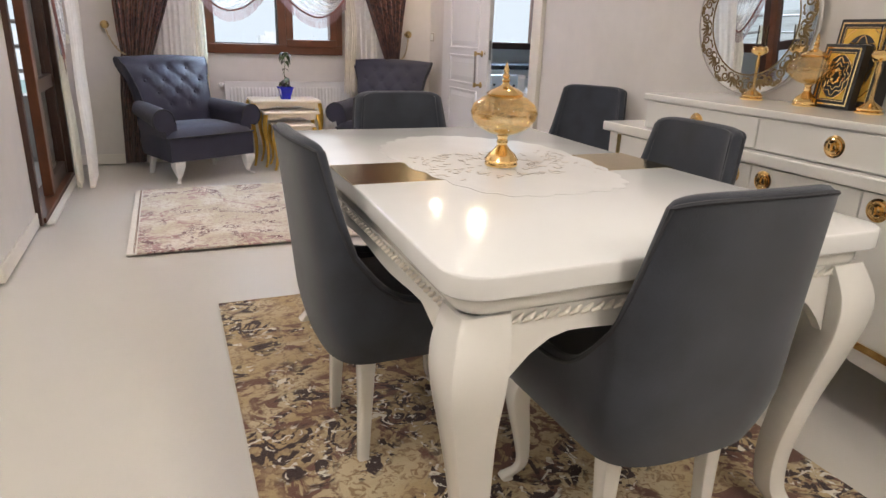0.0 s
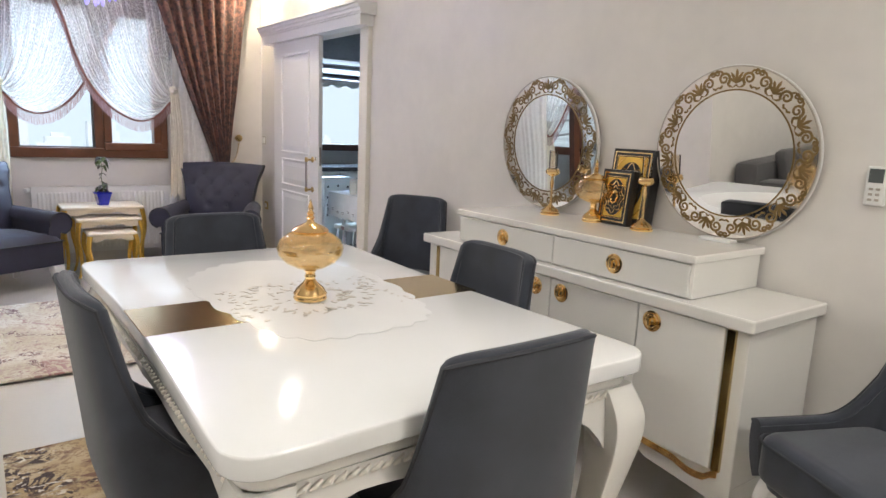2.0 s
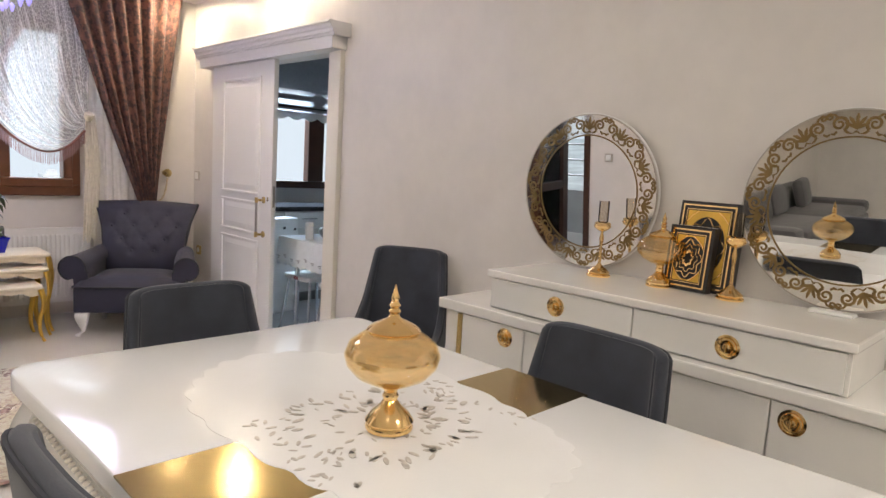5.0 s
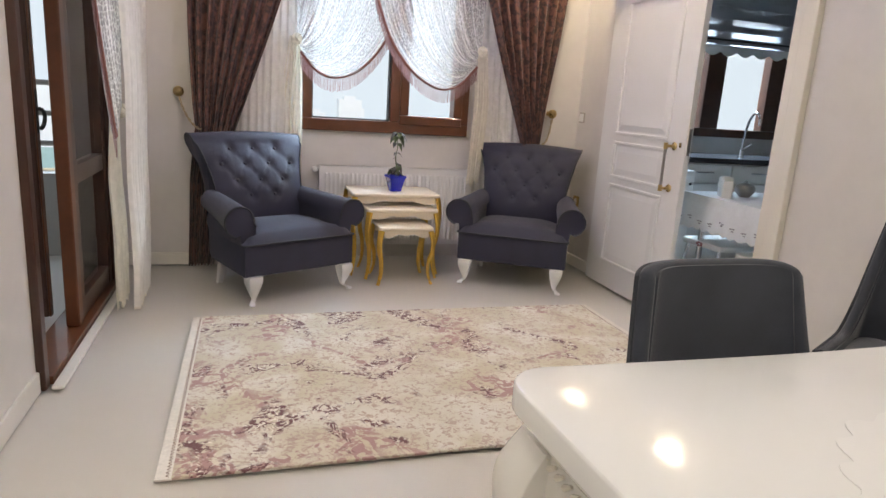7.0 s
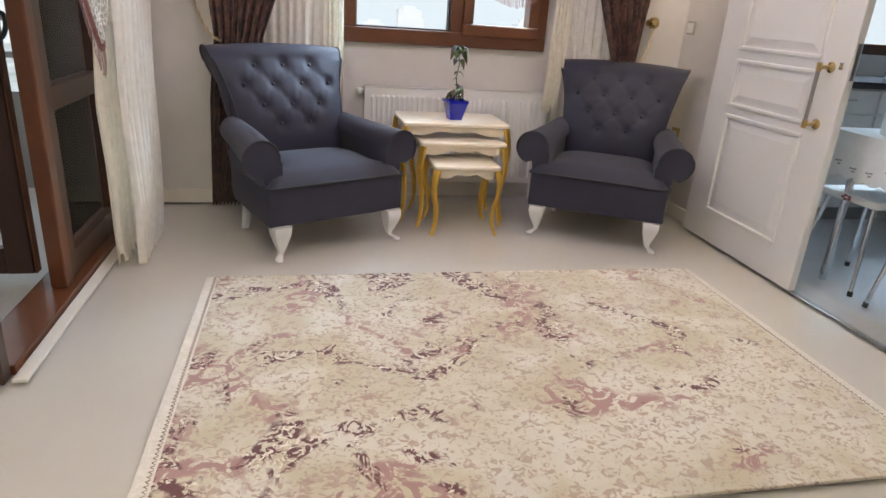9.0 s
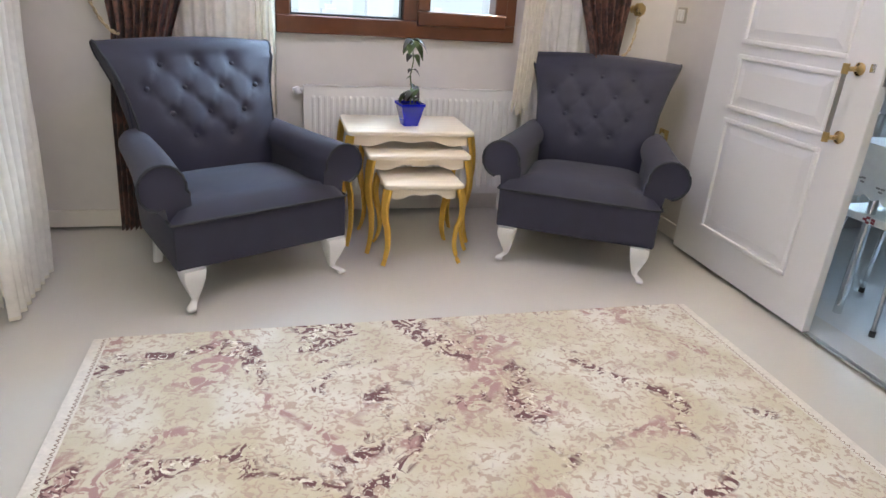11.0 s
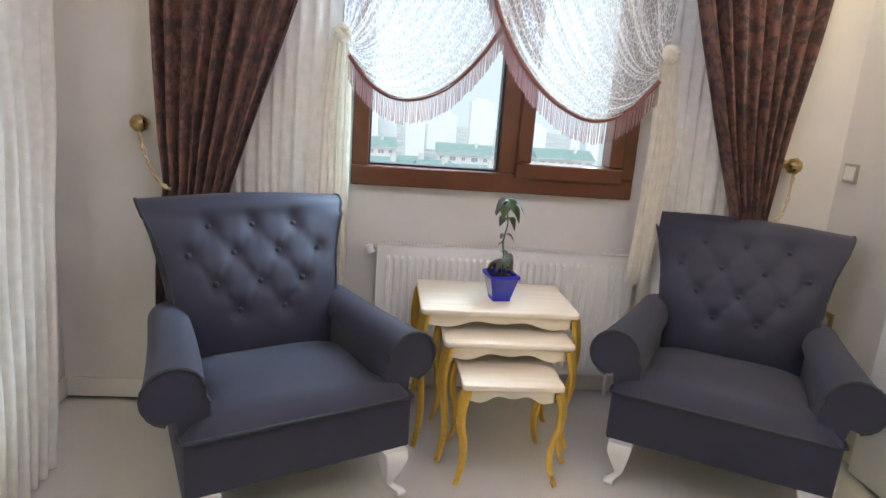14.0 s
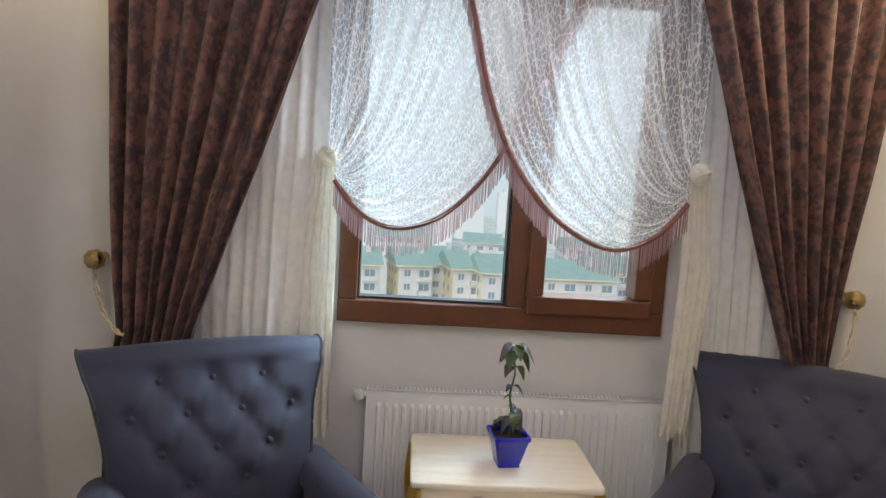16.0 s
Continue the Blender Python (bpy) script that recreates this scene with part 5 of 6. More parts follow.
def lerp_table(tab, z):
    for (z0, a0, b0), (z1, a1, b1) in zip(tab, tab[1:]):
        if z <= z0 and z >= z1:
            t = (z0 - z) / (z0 - z1)
            t = t * t * (3 - 2 * t) if len(tab) > 9 else t
            return a0 + (a1 - a0) * t, b0 + (b1 - b0) * t
    return tab[-1][1:]


def hanging(tab, place, folds, amp, nz=60, nu=140, seed=0.0, sharp=0.6, ragged=0.0):
    """Cloth rows from top to bottom; tab rows: (height, from, to); place maps (along, out, z) into the room."""
    rows = []
    z0, z1 = tab[0][0], tab[-1][0]
    for j in range(nz + 1):
        z = z0 + (z1 - z0) * j / nz
        a, b = lerp_table(tab, z)
        row = []
        for i in range(nu + 1):
            u = i / nu
            ph = 2 * math.pi * folds * (u + 0.03 * wob(u * 9 + seed, z * 0.5)) + seed
            w = math.sin(ph)
            w = math.copysign(abs(w) ** sharp, w)
            f = amp * (0.65 + 0.5 * wob(u * 6 + seed, z * 0.8, 3.1)) * w + 0.012 * wob(u * 3, z * 2 + seed)
            zz = z
            if ragged and j > nz * 0.8:
                zz = z + ragged * (wob(u * 14 + seed, 7.7) + 0.5 * wob(u * 40, seed)) * (j / nz - 0.8) / 0.2
            row.append(place(a + (b - a) * u, f, zz))
        rows.append(row)
    return sheet(rows)


def window_place(y):
    return lambda s, f, z: (s, y - f, z)


def corner_place(x0, x1):
    """Voile that hangs before the wall and swings back into the window niche between x0 and x1."""
    return lambda s, f, z: (s, 6.676 - f + 0.125 * max(0.0, min(1.0, (s - x0) / (x1 - x0))), z)


ld = thing("drape", "brown jacquard drape tied back beside the balcony corner", "curtain", group="brown drapes")
part("cloth", hanging([(2.535, 0.02, 0.82), (2.04, 0.025, 0.685), (1.5, 0.03, 0.505), (1.1, 0.045, 0.365), (0.93, 0.06, 0.305), (0.85, 0.045, 0.29), (0.6, 0.02, 0.22), (0.02, 0.0, 0.16)], window_place(6.60), 8, 0.046, seed=1.3), DRAPE, ld, smooth=60)
part("heading", hanging([(2.556, 0.02, 0.82), (2.535, 0.02, 0.82)], window_place(6.60), 8, 0.046, nz=2, seed=1.3), BRAID, ld, "gathered heading tape", smooth=60)
rd = thing("drape", "brown jacquard drape tied back by the kitchen door", "curtain", group="brown drapes")
part("cloth", hanging([(2.535, 1.80, 2.68), (2.13, 1.925, 2.625), (1.6, 2.09, 2.565), (1.1, 2.27, 2.495), (0.94, 2.325, 2.475), (0.85, 2.335, 2.48), (0.5, 2.35, 2.53), (0.02, 2.35, 2.56)], window_place(6.60), 8, 0.046, seed=4.1), DRAPE, rd, smooth=60)
part("heading", hanging([(2.556, 1.80, 2.68), (2.535, 1.80, 2.68)], window_place(6.60), 8, 0.046, nz=2, seed=4.1), BRAID, rd, "gathered heading tape", smooth=60)
for x, xr, s, d in ((-0.038, 0.10, 1, "left"), (2.575, 2.465, -1, "right")):
    hb = thing("curtain_holdback", "brass ball holdback with twisted cord", "holdback")
    part("ball", sphere((x, 6.635, 1.151), 0.033, n=22), BRASS, hb, "brass ball", smooth=True)
    rib = bmesh.new()
    for k in range(9):
        a = radians(40 * k)
        tube([(x + 0.0335 * math.cos(a) * math.sin(b), 6.635 - 0.0335 * math.cos(b), 1.151 + 0.0335 * math.sin(a) * math.sin(b)) for b in [radians(18 * i) for i in range(1, 10)]], 0.0022, 5, bm=rib)
    part("ball_ribs", rib, BRASS, hb, smooth=True)
    part("bracket", tube([(x, 6.66, 1.151), (x, 6.70, 1.151)], [0.012, 0.02], 12), BRASS, hb, smooth=True)
    for o in (-1, 1):
        cord = [bez((x + s * 0.006, 6.62, 1.12), (x + s * 0.03, 6.58, 1.02), (xr - s * 0.05, 6.55, 0.93), (xr, 6.54, 0.925), t / 24) for t in range(25)]
        part("cord", tube([(p[0] + 0.0045 * math.cos(i * 0.9 + o * 1.57), p[1] + 0.003 * o, p[2] + 0.0045 * math.sin(i * 0.9 + o * 1.57)) for i, p in enumerate(cord)], 0.0045, 6), mat("gold_cord", (0.50, 0.40, 0.26), 0.7, var=0.2, scale=80), hb, "twisted cord", smooth=True)

for tabx, seed, nx0, nx1, lab in ((((2.53, 0.25, 0.71), (1.5, 0.25, 0.69), (0.03, 0.24, 0.64)), 0.4, 0.53, 0.69, "white voile panel beside the window behind the left drape"), (((2.53, 2.0, 2.46), (1.5, 2.02, 2.46), (0.03, 2.06, 2.5)), 2.4, 2.24, 2.06, "white voile panel beside the window behind the right drape")):
    sp = thing("sheer_panel", lab.replace(" left", "").replace(" right", ""), "curtain", group="voile panels")
    part("cloth", hanging(list(tabx), corner_place(nx0, nx1), 9, 0.012, seed=seed), SHEER, sp, smooth=60)
    part("hem", hanging([(0.03, *tabx[-1][1:]), (0.012, *tabx[-1][1:])], corner_place(nx0, nx1), 9, 0.012, nz=2, seed=seed), CREAMV, sp, "stitched hem", smooth=60)


def spline(points, n):
    pts = smooth_stations([(*p, 0.0) if len(p) == 2 else p for p in points], 10)
    out = []
    for i in range(n + 1):
        f = i / n * (len(pts) - 1)
        k = min(int(f), len(pts) - 2)
        t = f - k
        out.append(tuple(a + (b - a) * t for a, b in zip(pts[k], pts[k + 1])))
    return out


def swag(name, label, top_edge, hem, place, seed, tail, fringe=0.095):
    """A cloth that fans from a knot: top_edge and hem are lines of (along, z) that start at the knot."""
    th = thing(name, label, "curtain", group="lace swags")
    ns, nk = 60, 120
    a, b = spline(top_edge, ns), spline(hem, ns)
    rows = []
    for j in range(nk + 1):
        k = j / nk
        row = []
        for i in range(ns + 1):
            s = i / ns
            sag = 0.10 * math.sin(math.pi * s) ** 1.2 * math.sin(math.pi * k) ** 0.8
            gather = min(1, s * 5)
            fold = 0.012 * math.sin(2 * math.pi * 13 * k + seed + 3 * wob(k * 6, s * 1.5, seed)) * gather + 0.02 * wob(k * 5 + seed, s * 2)
            p = a[i][0] + (b[i][0] - a[i][0]) * k
            z = a[i][1] + (b[i][1] - a[i][1]) * k - sag * 0.6 + 0.006 * wob(k * 30, s * 6, seed)
            row.append(place(p, fold + 0.03 * math.sin(math.pi * s), z))
        rows.append(row)
    part("cloth", sheet(rows, uv=True), SWAG, th, "white lace voile", smooth=70)
    hemline = [place(p[0], 0.034 * math.sin(math.pi * i / ns) + 0.006, p[1]) for i, p in enumerate(b)]
    part("braid", tube(hemline, 0.009, 6), BRAID, th, "rose braid", smooth=True)
    fr = bmesh.new()
    dense = spline([(p[0], p[1], 0.034 * math.sin(math.pi * i / ns) + 0.006) for i, p in enumerate(b)], 900)
    ln = 0.0
    step = 0.0
    rnd2 = random.Random(int(seed * 10))
    for q0, q1 in zip(dense, dense[1:]):
        d = math.hypot(q1[0] - q0[0], q1[1] - q0[1])
        ln += d
        if ln >= step:
            step += 0.0062
            l2 = fringe * rnd2.uniform(0.92, 1.04)
            dx = rnd2.uniform(-0.003, 0.003)
            o = q0[2] + rnd2.uniform(-0.004, 0.004)
            vs = [fr.verts.new(place(q0[0] - 0.0016, o, q0[1])), fr.verts.new(place(q0[0] + 0.0016, o, q0[1])), fr.verts.new(place(q0[0] + 0.0019 + dx, o, q0[1] - l2)), fr.verts.new(place(q0[0] - 0.0019 + dx, o, q0[1] - l2))]
            fr.faces.new(vs)
    f = part("fringe", fr, STRAND, th, "long rose fringe")
    tagged(f, kind="stuff")
    tw = hanging(tail, place, 5, 0.016, nz=40, nu=60, seed=seed, ragged=0.05)
    part("tail", tw, CREAMV, th, "cream voile tail", smooth=60)
    kx, kz = top_edge[0]
    kn = [place(kx + 0.016 * math.cos(t), 0.028 + 0.012 * math.sin(2 * t), kz - 0.015 + 0.02 * math.sin(t)) for t in [2 * math.pi * i / 20 for i in range(20)]]
    part("knot", tube(kn, 0.02, 8, closed=True), CREAMV, th, "gathered knot", smooth=True)
    return th


HEM = [(0.725, 1.46), (0.83, 1.345), (0.95, 1.305), (1.09, 1.345), (1.21, 1.45), (1.306, 1.59), (1.40, 1.79), (1.50, 2.02), (1.62, 2.28), (1.74, 2.52)]
HEM_R = [(1.978, 1.45), (1.86, 1.325), (1.72, 1.275), (1.58, 1.32), (1.45, 1.42), (1.33, 1.58), (1.24, 1.80), (1.17, 2.07), (1.09, 2.30), (1.02, 2.52)]
swag("swag_curtain", "white lace swag with rose fringe on the window", [(0.70, 1.555), (0.70, 1.85), (0.70, 2.2), (0.70, 2.52)], HEM, window_place(6.765), 1.0, [(1.56, 0.655, 0.73), (1.2, 0.60, 0.742), (0.53, 0.61, 0.74)])
swag("swag_curtain", "white lace swag with rose fringe crossing the other", [(2.0, 1.57), (2.0, 1.85), (2.01, 2.2), (2.01, 2.52)], HEM_R, window_place(6.715), 2.0, [(1.57, 1.965, 2.05), (1.2, 1.975, 2.09), (0.60, 1.955, 2.05)])


def west_place(x):
    return lambda s, f, z: (x + f, s, z)


swag("swag_curtain", "white lace swag with rose fringe on the balcony door", [(5.84, 1.06), (5.98, 1.5), (6.15, 2.0), (6.36, 2.52)], [(5.80, 0.98), (5.74, 0.92), (5.65, 0.96), (5.52, 1.12), (5.40, 1.32), (5.28, 1.58), (5.16, 1.9), (5.05, 2.2), (4.95, 2.52)], west_place(-0.27), 3.0, [(1.08, 5.72, 5.92), (0.7, 5.66, 5.96), (0.02, 5.70, 5.98)], fringe=0.11)
sp = thing("sheer_panel", "white voile panel hanging to the floor by the balcony door", "curtain", group="voile panels")
part("cloth", hanging([(2.53, 5.66, 6.45), (1.2, 5.72, 6.35), (0.02, 5.72, 6.18)], west_place(-0.19), 8, 0.022, seed=5.0), SHEER, sp, smooth=60)
part("hem", hanging([(0.02, 5.72, 6.18), (0.006, 5.72, 6.18)], west_place(-0.19), 8, 0.022, nz=2, seed=5.0), CREAMV, sp, "stitched hem", smooth=60)

# ---- ceiling lights ----
LAMPW = emit("downlight_glow", (1.0, 0.88, 0.70), 12)
# the added fill lights get a fixture as well
for sx, sy, watts in SPOTS:
    dl2 = thing("downlight", "round recessed ceiling downlight, lit; most of the set added unseen", "ceiling light", m=pose(sx, sy, 0), group="ceiling downlights")
    part("ring", lathe([(0.045, H + 0.001), (0.06, H - 0.002), (0.062, H - 0.006), (0.055, H - 0.009), (0.046, H - 0.008)], 24), CHROME, dl2, smooth=True)
    part("lens", lathe([(0, H - 0.004), (0.045, H - 0.004), (0.045, H - 0.001)], 24), LAMPW, dl2, "glowing lens")
CRYST = emit("violet_crystal", (0.42, 0.36, 1.0), 1.2)
chd = thing("chandelier", "crystal chandelier lit blue and violet above the rug", "chandelier", m=pose(1.2, 5.3, 0))
part("canopy", lathe([(0, H), (0.07, H), (0.06, H - 0.03), (0.01, H - 0.04), (0, H - 0.04)], 24), CHROME, chd, smooth=True)
part("rod", tube([(0, 0, H - 0.04), (0, 0, 2.24)], 0.006, 8), CHROME, chd)
for rr, zz in ((0.22, 2.26), (0.13, 2.17)):
    part("ring", tube([(rr * math.cos(2 * math.pi * i / 36), rr * math.sin(2 * math.pi * i / 36), zz) for i in range(36)], 0.007, 8, closed=True), CHROME, chd, smooth=True)
    for k in range(3):
        a = 2 * math.pi * k / 3
        part("spoke", tube([(0, 0, 2.27), (rr * math.cos(a), rr * math.sin(a), zz)], 0.003, 6), CHROME, chd)
cr = lathe([(0, 0), (0.006, 0.006), (0.013, 0.03), (0.008, 0.042), (0, 0.048)], 6)
cme = bpy.data.meshes.new("crystal")
cr.to_mesh(cme)
cr.free()
cme.materials.append(CRYST)
for rr, zz, n in ((0.22, 2.205, 18), (0.22, 2.15, 18), (0.13, 2.10, 12), (0.13, 2.045, 12), (0.05, 2.0, 5)):
    for i in range(n):
        a = 2 * math.pi * (i + 0.5 * (zz * 100 % 2)) / n
        c = new("crystal", cme)
        c.parent = chd
        c.matrix_basis = pose(rr * math.cos(a), rr * math.sin(a), zz)

# ---- kitchen ----
kt = thing("kitchen_counter", "white kitchen base cabinets with dark worktop under the window", "counter")
part("cabinet_body", box(2.95, 5.55, 6.32, 6.9, 0.1, 0.86), PLASTIC, kt)
part("plinth", box(2.95, 5.55, 6.38, 6.9, 0, 0.1), STEEL, kt)
part("worktop", box(2.94, 5.55, 6.28, 6.9, 0.86, 0.9, 0.004), mat("dark_granite", (0.05, 0.05, 0.055), 0.15, var=0.5, scale=90, bscale=300), kt, "dark stone worktop")
for i in range(5):
    x = 2.97 + 0.515 * i
    d = part("door", box(x, x + 0.5, 6.3, 6.319, 0.12, 0.70, 0.004), PLASTIC, kt)
    part("drawer", box(x, x + 0.5, 6.3, 6.319, 0.71, 0.85, 0.004), PLASTIC, kt)
    part("handle", tube([(x + 0.17, 6.285, 0.79), (x + 0.33, 6.285, 0.79)], 0.006, 8), CHROME, kt)
fa = thing("kitchen_faucet", "tall chrome kitchen faucet on the worktop", "faucet", m=pose(4.42, 6.72, 0.9))
part("base", lathe([(0, 0), (0.026, 0), (0.024, 0.04), (0.012, 0.05), (0, 0.05)], 18), CHROME, fa, smooth=40)
part("spout", tube([bez((0, 0, 0.04), (0, 0, 0.42), (-0.04, -0.2, 0.42), (-0.04, -0.2, 0.26), i / 16) for i in range(17)], 0.011, 10), CHROME, fa, smooth=True)
part("lever", tube([(0.02, 0, 0.06), (0.09, 0, 0.1)], 0.006, 8), CHROME, fa)
bl = thing("zebra_blind", "grey and white striped roller blind with scalloped hem", "blind")
BLG = mat("blind_grey", (0.30, 0.31, 0.33), 0.8, var=0.05)
BLW = sheer("blind_gauze", (0.9, 0.93, 0.96), 0.35)
part("headbox", box(3.12, 4.98, 6.78, 6.85, 2.36, 2.44, 0.005), STEEL, bl)
for i in range(6):
    part("stripe", box(3.14, 4.96, 6.822, 6.825, 1.80 + 0.098 * i, 1.852 + 0.098 * i), BLG, bl)
part("gauze", box(3.14, 4.96, 6.830, 6.831, 1.74, 2.37), BLW, bl)
hem = [(3.14 + 1.82 * i / 120, 1.74 - 0.035 * abs(math.sin(math.pi * 11 * i / 120))) for i in range(121)]
part("valance", prism(hem + [(4.96, 1.79), (3.14, 1.79)], 6.818, 6.8205, "xz"), PLASTIC, bl, "scalloped white valance")
part("bottom_bar", box(3.14, 4.96, 6.812, 6.8175, 1.825, 1.84), BLACK, bl)

ktb = thing("kitchen_table", "small kitchen table with metal legs", "table")
part("tabletop", box(3.0, 3.72, 4.35, 5.53, 0.715, 0.74, 0.004), PLASTIC, ktb)
for x in (3.08, 3.64):
    for y in (4.45, 5.42):
        part("leg", tube([(x, y, 0.715), (x, y, 0.0)], 0.018, 10), CHROME, ktb, smooth=True)
CLOTH = mat("tablecloth_white", (0.72, 0.75, 0.78), 0.85, var=0.05, scale=20, bump=0.2)
tc2 = thing("tablecloth", "white lace-edged tablecloth on the kitchen table", "tablecloth")
part("top", box(2.992, 3.728, 4.342, 5.538, 0.7405, 0.744, 0.001), CLOTH, tc2)


def skirt(ax, ay, bx2, by2, name):
    n = 90
    ln = math.hypot(bx2 - ax, by2 - ay)
    nx, ny = (by2 - ay) / ln, -(bx2 - ax) / ln
    rows = []
    for j in range(9):
        v = j / 8
        row = []
        for i in range(n + 1):
            u = i / n
            drop = (0.19 + 0.018 * abs(math.sin(math.pi * u * ln / 0.075))) * v
            o = 0.008 + 0.02 * v * (0.5 + 0.5 * math.sin(u * ln * 28))
            row.append((ax + (bx2 - ax) * u + nx * o, ay + (by2 - ay) * u + ny * o, 0.743 - drop))
        rows.append(row)
    part(name, sheet(rows), CLOTH, tc2, "hanging scalloped lace edge", smooth=60)
    dots = bmesh.new()
    rn = random.Random(int(ax * 100 + by2 * 10))
    for k in range(int(ln / 0.09)):
        u = (k + 0.5) / int(ln / 0.09)
        z = 0.743 - 0.14 + rn.uniform(-0.012, 0.012)
        for q2 in range(3):
            a = 2 * math.pi * q2 / 3 + rn.random()
            cx, cy = ax + (bx2 - ax) * u + nx * 0.034, ay + (by2 - ay) * u + ny * 0.034
            dx, dz = 0.012 * math.cos(a), 0.009 * math.sin(a)
            tube([(cx + (bx2 - ax) / ln * dx - (bx2 - ax) / ln * 0.007, cy + (by2 - ay) / ln * dx - (by2 - ay) / ln * 0.007, z + dz), (cx + (bx2 - ax) / ln * dx + (bx2 - ax) / ln * 0.007, cy + (by2 - ay) / ln * dx + (by2 - ay) / ln * 0.007, z + dz)], 0.004, 5, bm=dots)
    tagged(part("embroidery", dots, BLG, tc2, "grey embroidered flowers"), kind="stuff")


skirt(2.992, 5.538, 2.992, 4.342, "skirt")
skirt(3.728, 5.538, 2.992, 5.538, "skirt")
skirt(2.992, 4.342, 3.728, 4.342, "skirt")


def stool(x, y, tr, label):
    s = thing("stool", label, "stool", m=pose(x, y, 0, 0, 0, tr), group="kitchen stools")
    part("seat", prism(rounded(-0.165, 0.165, -0.165, 0.165, 0.03), 0.42, 0.455, "xy", bevel=0.008), PLASTIC, s, "white seat with printed flowers", smooth=40)
    RED = mat("printed_red", (0.30, 0.05, 0.06), 0.6)
    for k in range(5):
        a = 2 * math.pi * k / 5
        part("printed_petal", box(-0.1675, -0.165, 0.02 * math.cos(a) - 0.008, 0.02 * math.cos(a) + 0.008, 0.437 + 0.01 * math.sin(a) - 0.005, 0.437 + 0.01 * math.sin(a) + 0.005), RED, s)
    for sx in (-1, 1):
        for sy in (-1, 1):
            lg = part("leg", tube([(sx * 0.13, sy * 0.13, 0.42), (sx * 0.175, sy * 0.175, 0.02)], 0.0105, 10), CHROME, s, smooth=True)
            part("foot", tube([(sx * 0.174, sy * 0.174, 0.025), (sx * 0.177, sy * 0.177, 0.0)], 0.0125, 10), BLACK, s)


stool(3.215, 5.40, 4, "chrome-legged stool with a printed white seat by the doorway")
stool(3.215, 4.93, 2, "chrome-legged stool with a printed white seat under the table")
nh = solid("napkin_holder", prism([(-0.07, 0), (0.07, 0), (0.085, 0.1), (0.05, 0.12), (0, 0.1), (-0.05, 0.125), (-0.08, 0.1)], -0.03, 0.03, "xz", bevel=0.008), PLASTIC, "white napkin holder on the kitchen table", "napkin holder", smooth=40, m=pose(3.10, 5.30, 0.744, 0, 0, 60))
solid("dark_bowl", lathe([(0, 0), (0.03, 0), (0.055, 0.03), (0.06, 0.05), (0.052, 0.07), (0.03, 0.08), (0.012, 0.085), (0.01, 0.095), (0, 0.1)], 22), STEEL, "dark metal sugar bowl on the kitchen table", "bowl", smooth=40, m=pose(3.27, 5.33, 0.744))
cn = thing("canister_box", "tall white box with dark dotted pattern before the counter", "box", m=pose(3.32, 6.13, 0.0, 0, 0, 12))
part("body", box(-0.16, 0.16, -0.08, 0.08, 0, 0.82, 0.01), PLASTIC, cn)
rnd = random.Random(5)
for k in range(12):
    x, z = -0.12 + 0.12 * (k % 3), 0.45 + 0.09 * (k // 3) + 0.02 * rnd.random()
    part("printed_dot", box(x - 0.012, x + 0.012, -0.0815, -0.08, z - 0.01, z + 0.01), BLACK, cn)

# ---- living room behind the wall's end, seen in the mirrors ----
SOFAF = mat("sofa_taupe", (0.085, 0.08, 0.08), 0.85, var=0.15, scale=8, bump=0.3, bscale=400, sheen=0.2)
sf = thing("sofa", "taupe fabric sofa with cushions against the wall", "sofa")
part("base", box(-3.1, -0.75, 2.95, 3.8, 0.08, 0.40, 0.03), SOFAF, sf, smooth=40)
part("backrest", box(-3.1, -0.75, 3.55, 3.8, 0.40, 0.70, 0.06), SOFAF, sf, smooth=40)
for x0, x1 in ((-3.1, -2.88), (-0.97, -0.75)):
    part("armrest", box(x0, x1, 2.95, 3.56, 0.40, 0.54, 0.05), SOFAF, sf, smooth=40)
for k in range(2):
    part("seat_cushion", box(-2.87 + 0.95 * k, -1.93 + 0.95 * k, 2.93, 3.54, 0.401, 0.5, 0.04), SOFAF, sf, smooth=40)
for k, x in enumerate((-2.55, -1.75, -1.25)):
    solid("sofa_cushion", box(-0.2, 0.2, -0.06, 0.06, 0, 0.30, 0.05), SOFAF, "taupe scatter cushion on the sofa", "cushion", smooth=40, m=pose(x, 3.44, 0.50, -14, 0, 8 * (k - 1)), group="sofa cushions")
ct = thing("coffee_table", "white lacquered coffee table before the sofa", "table")
part("tabletop", box(-2.6, -1.3, 1.9, 2.5, 0.38, 0.42, 0.01), LACQ_TOP, ct)
for x in (-2.52, -1.38):
    for y in (1.98, 2.42):
        part("leg", box(x - 0.03, x + 0.03, y - 0.03, y + 0.03, 0, 0.379, 0.006), LACQ, ct)

# ---- outside: ground, hazy sky, town ----
solid("ground", box(-900, 900, 12, 1500, -42.5, -42), mat("town_ground", (0.55, 0.60, 0.60), 0.9, var=0.3, scale=0.05), "hazy town ground far below", "ground", kind="structure")
HAZE = emit("overcast_haze", (0.80, 0.90, 1.0), 0.84)
solid("backdrop", sheet([[(950 * math.sin(radians(a)), 950 * math.cos(radians(a)), z) for a in range(-120, 61, 6)] for z in (-60, 700)]), HAZE, "pale overcast sky", "sky", kind="structure")
FACADE = mat("facade_cream", (0.82, 0.76, 0.60), 0.8, var=0.08, scale=0.3)
FACADE_W = mat("facade_white", (0.72, 0.74, 0.76), 0.8, var=0.06, scale=0.3)
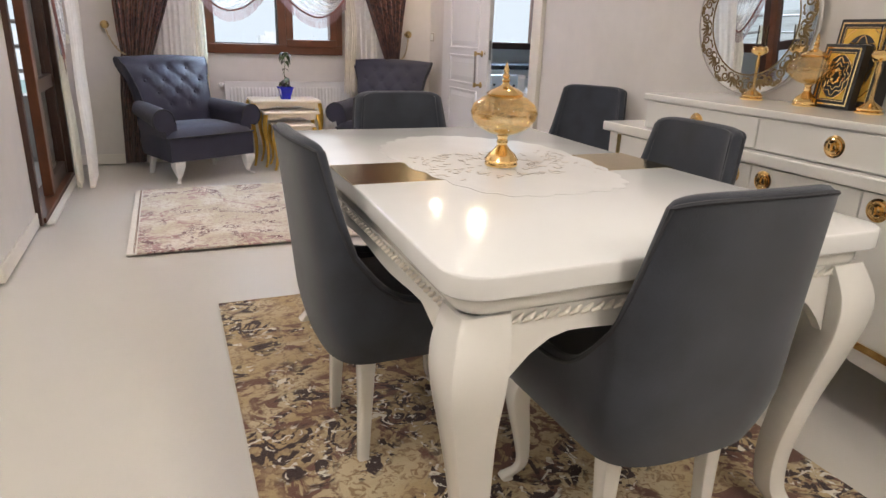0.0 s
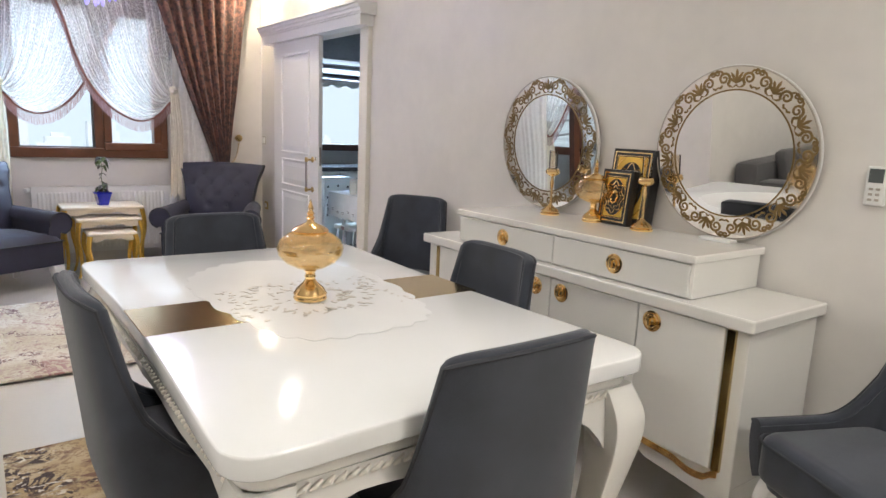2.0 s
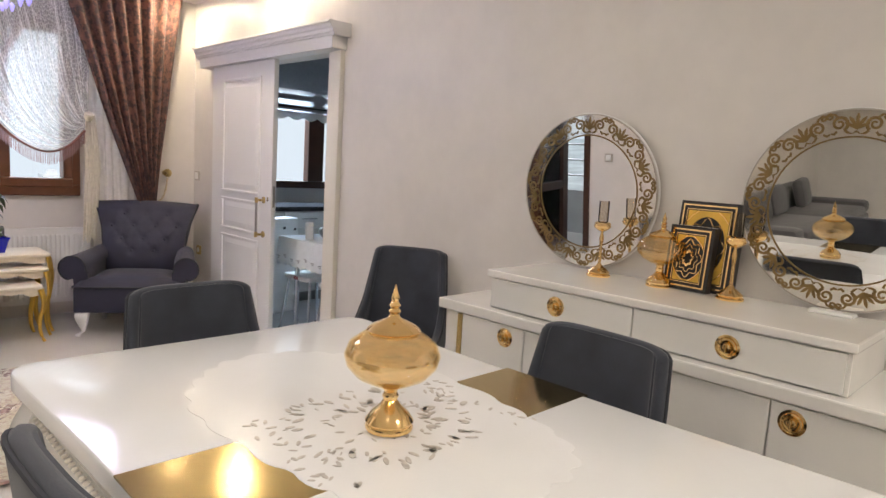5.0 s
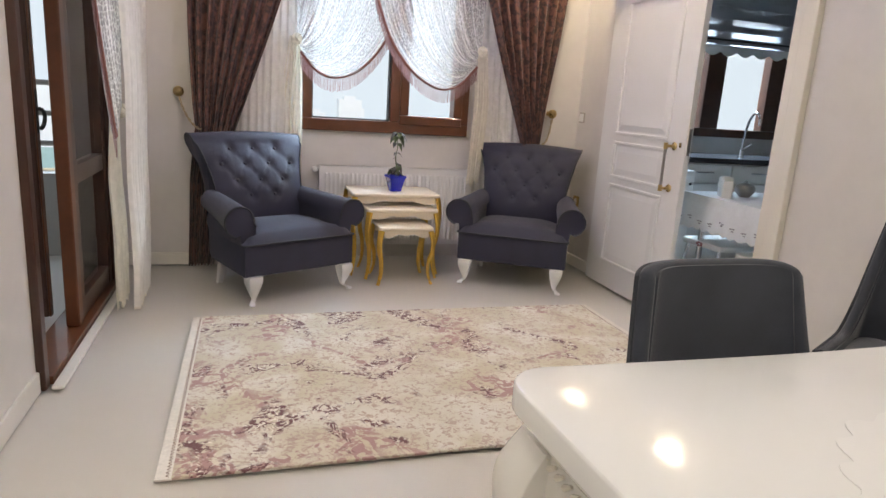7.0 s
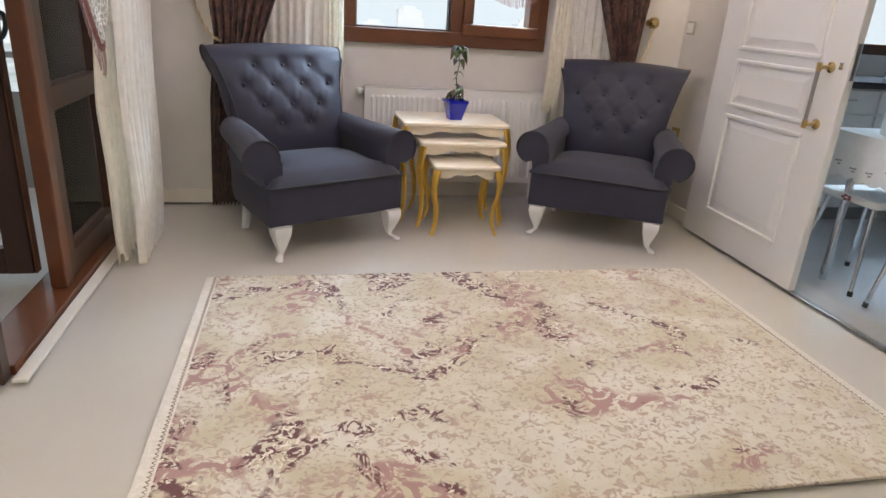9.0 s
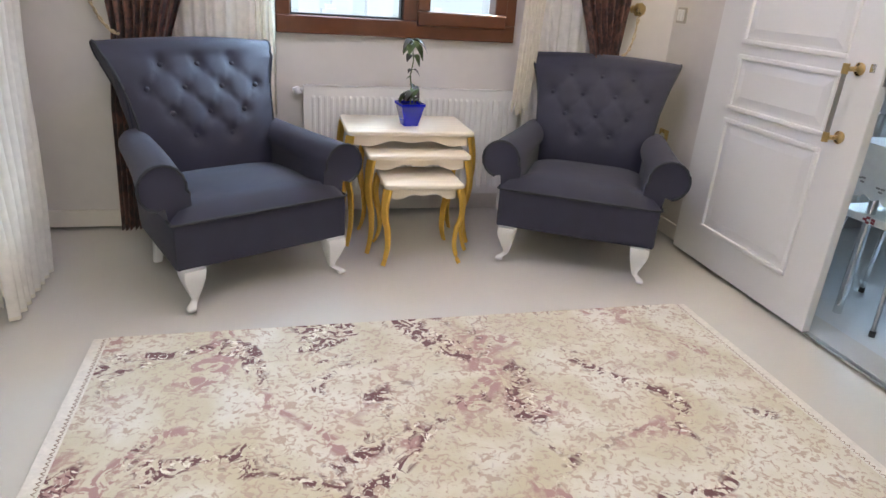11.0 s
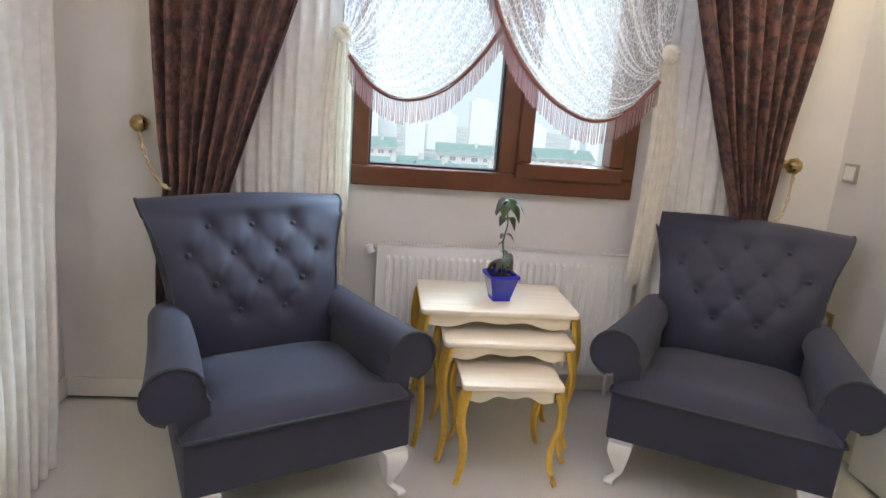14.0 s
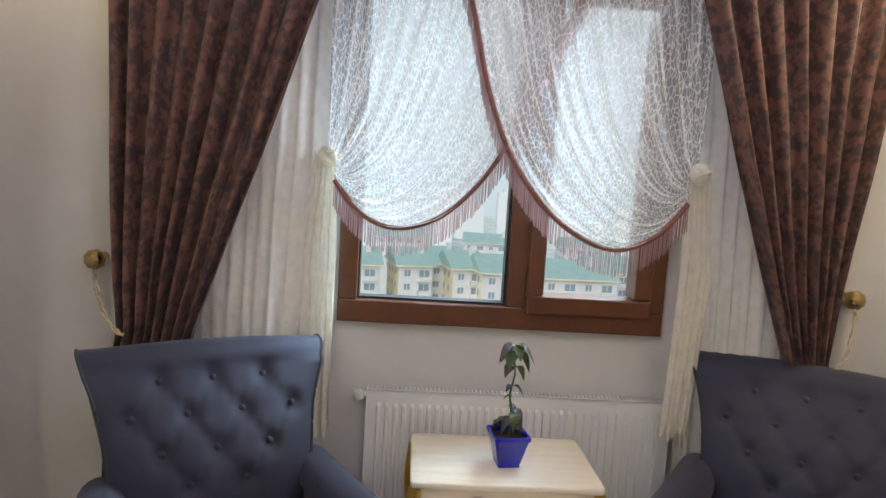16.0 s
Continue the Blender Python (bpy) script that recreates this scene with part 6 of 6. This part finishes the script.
TEAL = mat("teal_roof", (0.34, 0.50, 0.49), 0.6, var=0.12, scale=0.5)
PANE = mat("far_pane", (0.26, 0.34, 0.42), 0.3, var=0.2)


def town_house(x, y, w, d, storeys, front, side, turn, label):
    """A block whose front faces the flat: eaves, ridge roof, window pairs and balconies on the upper storeys."""
    b = thing("apartment_building", label, "building", m=pose(x, y, -42, 0, 0, turn), group="town blocks")
    hgt = storeys * 3.0 + 1.2
    part("wall", box(-w / 2, w / 2, 0, d, 0, hgt), side, b)
    part("front_wall", box(-w / 2 + 0.02, w / 2 - 0.02, -0.25, -0.001, 0, hgt - 0.3), front, b)
    part("eaves", box(-w / 2 - 0.8, w / 2 + 0.8, -1.0, d + 0.8, hgt, hgt + 0.3), side, b)
    part("roof", prism([(-0.9, hgt + 0.3), (d / 2, hgt + 3.6), (d + 0.7, hgt + 0.3)], -w / 2 - 0.7, w / 2 + 0.7, "yz"), TEAL, b, "teal metal roof")
    part("chimney", box(w * 0.2, w * 0.2 + 1.1, d * 0.3, d * 0.3 + 1.1, hgt + 0.8, hgt + 4.6), FACADE_W, b)
    n = max(2, int(w / 3.6))
    for s in range(storeys - 4, storeys):
        zz = 1.2 + s * 3.0
        for i in range(n):
            cx = -w / 2 + (i + 0.5) * w / n
            ww = 1.1 if i % 2 else 0.65
            part("window", box(cx - ww, cx + ww, -0.3, -0.251, zz + 0.6 if i % 2 else zz + 0.9, zz + 2.2), PANE, b)
            part("window_post", box(cx - 0.07, cx + 0.07, -0.34, -0.301, zz + 0.9, zz + 2.2), FACADE_W, b)
            if i % 2:
                part("balcony", box(cx - 1.5, cx + 1.5, -1.3, -0.35, zz - 0.15, zz + 0.75), FACADE_W, b)
        for k in range(3):
            for sx in (-1, 1):
                part("side_window", box(sx * w / 2 - 0.05, sx * w / 2 + 0.05, d * (0.2 + 0.27 * k), d * (0.2 + 0.27 * k) + 1.0, zz + 0.9, zz + 2.2), PANE, b)


BLOCKS = [(-10, 140, 9), (-22, 149, 10), (2, 143, 7.5), (8.5, 149, 7.5), (13.5, 142, 7), (22, 138, 12), (36, 135, 16), (52, 150, 16), (-36, 146, 14), (68, 156, 16)]
for x, y, w in BLOCKS:
    town_house(x, y, w, 14, 8, FACADE_W, FACADE, 9 + 4 * math.sin(x), "white and cream apartment block with teal roof and balconies")
for x, y, w in ((-40, 235, 20), (-4, 250, 18), (30, 240, 20), (70, 245, 22)):
    town_house(x, y, w, 14, 7, FACADE_W, FACADE_W, 5 * math.sin(x), "pale apartment block with teal roof farther off")
# the air is clear; these towers carry the haze in their pale bluish colour
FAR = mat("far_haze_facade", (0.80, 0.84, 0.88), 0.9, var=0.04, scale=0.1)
rnd = random.Random(21)
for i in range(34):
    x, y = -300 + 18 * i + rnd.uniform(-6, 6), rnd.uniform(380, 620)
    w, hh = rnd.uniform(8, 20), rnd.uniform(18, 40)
    b = thing("tower_block", "pale tower block in the distance, haze in its colour", "building", m=pose(x, y, -42))
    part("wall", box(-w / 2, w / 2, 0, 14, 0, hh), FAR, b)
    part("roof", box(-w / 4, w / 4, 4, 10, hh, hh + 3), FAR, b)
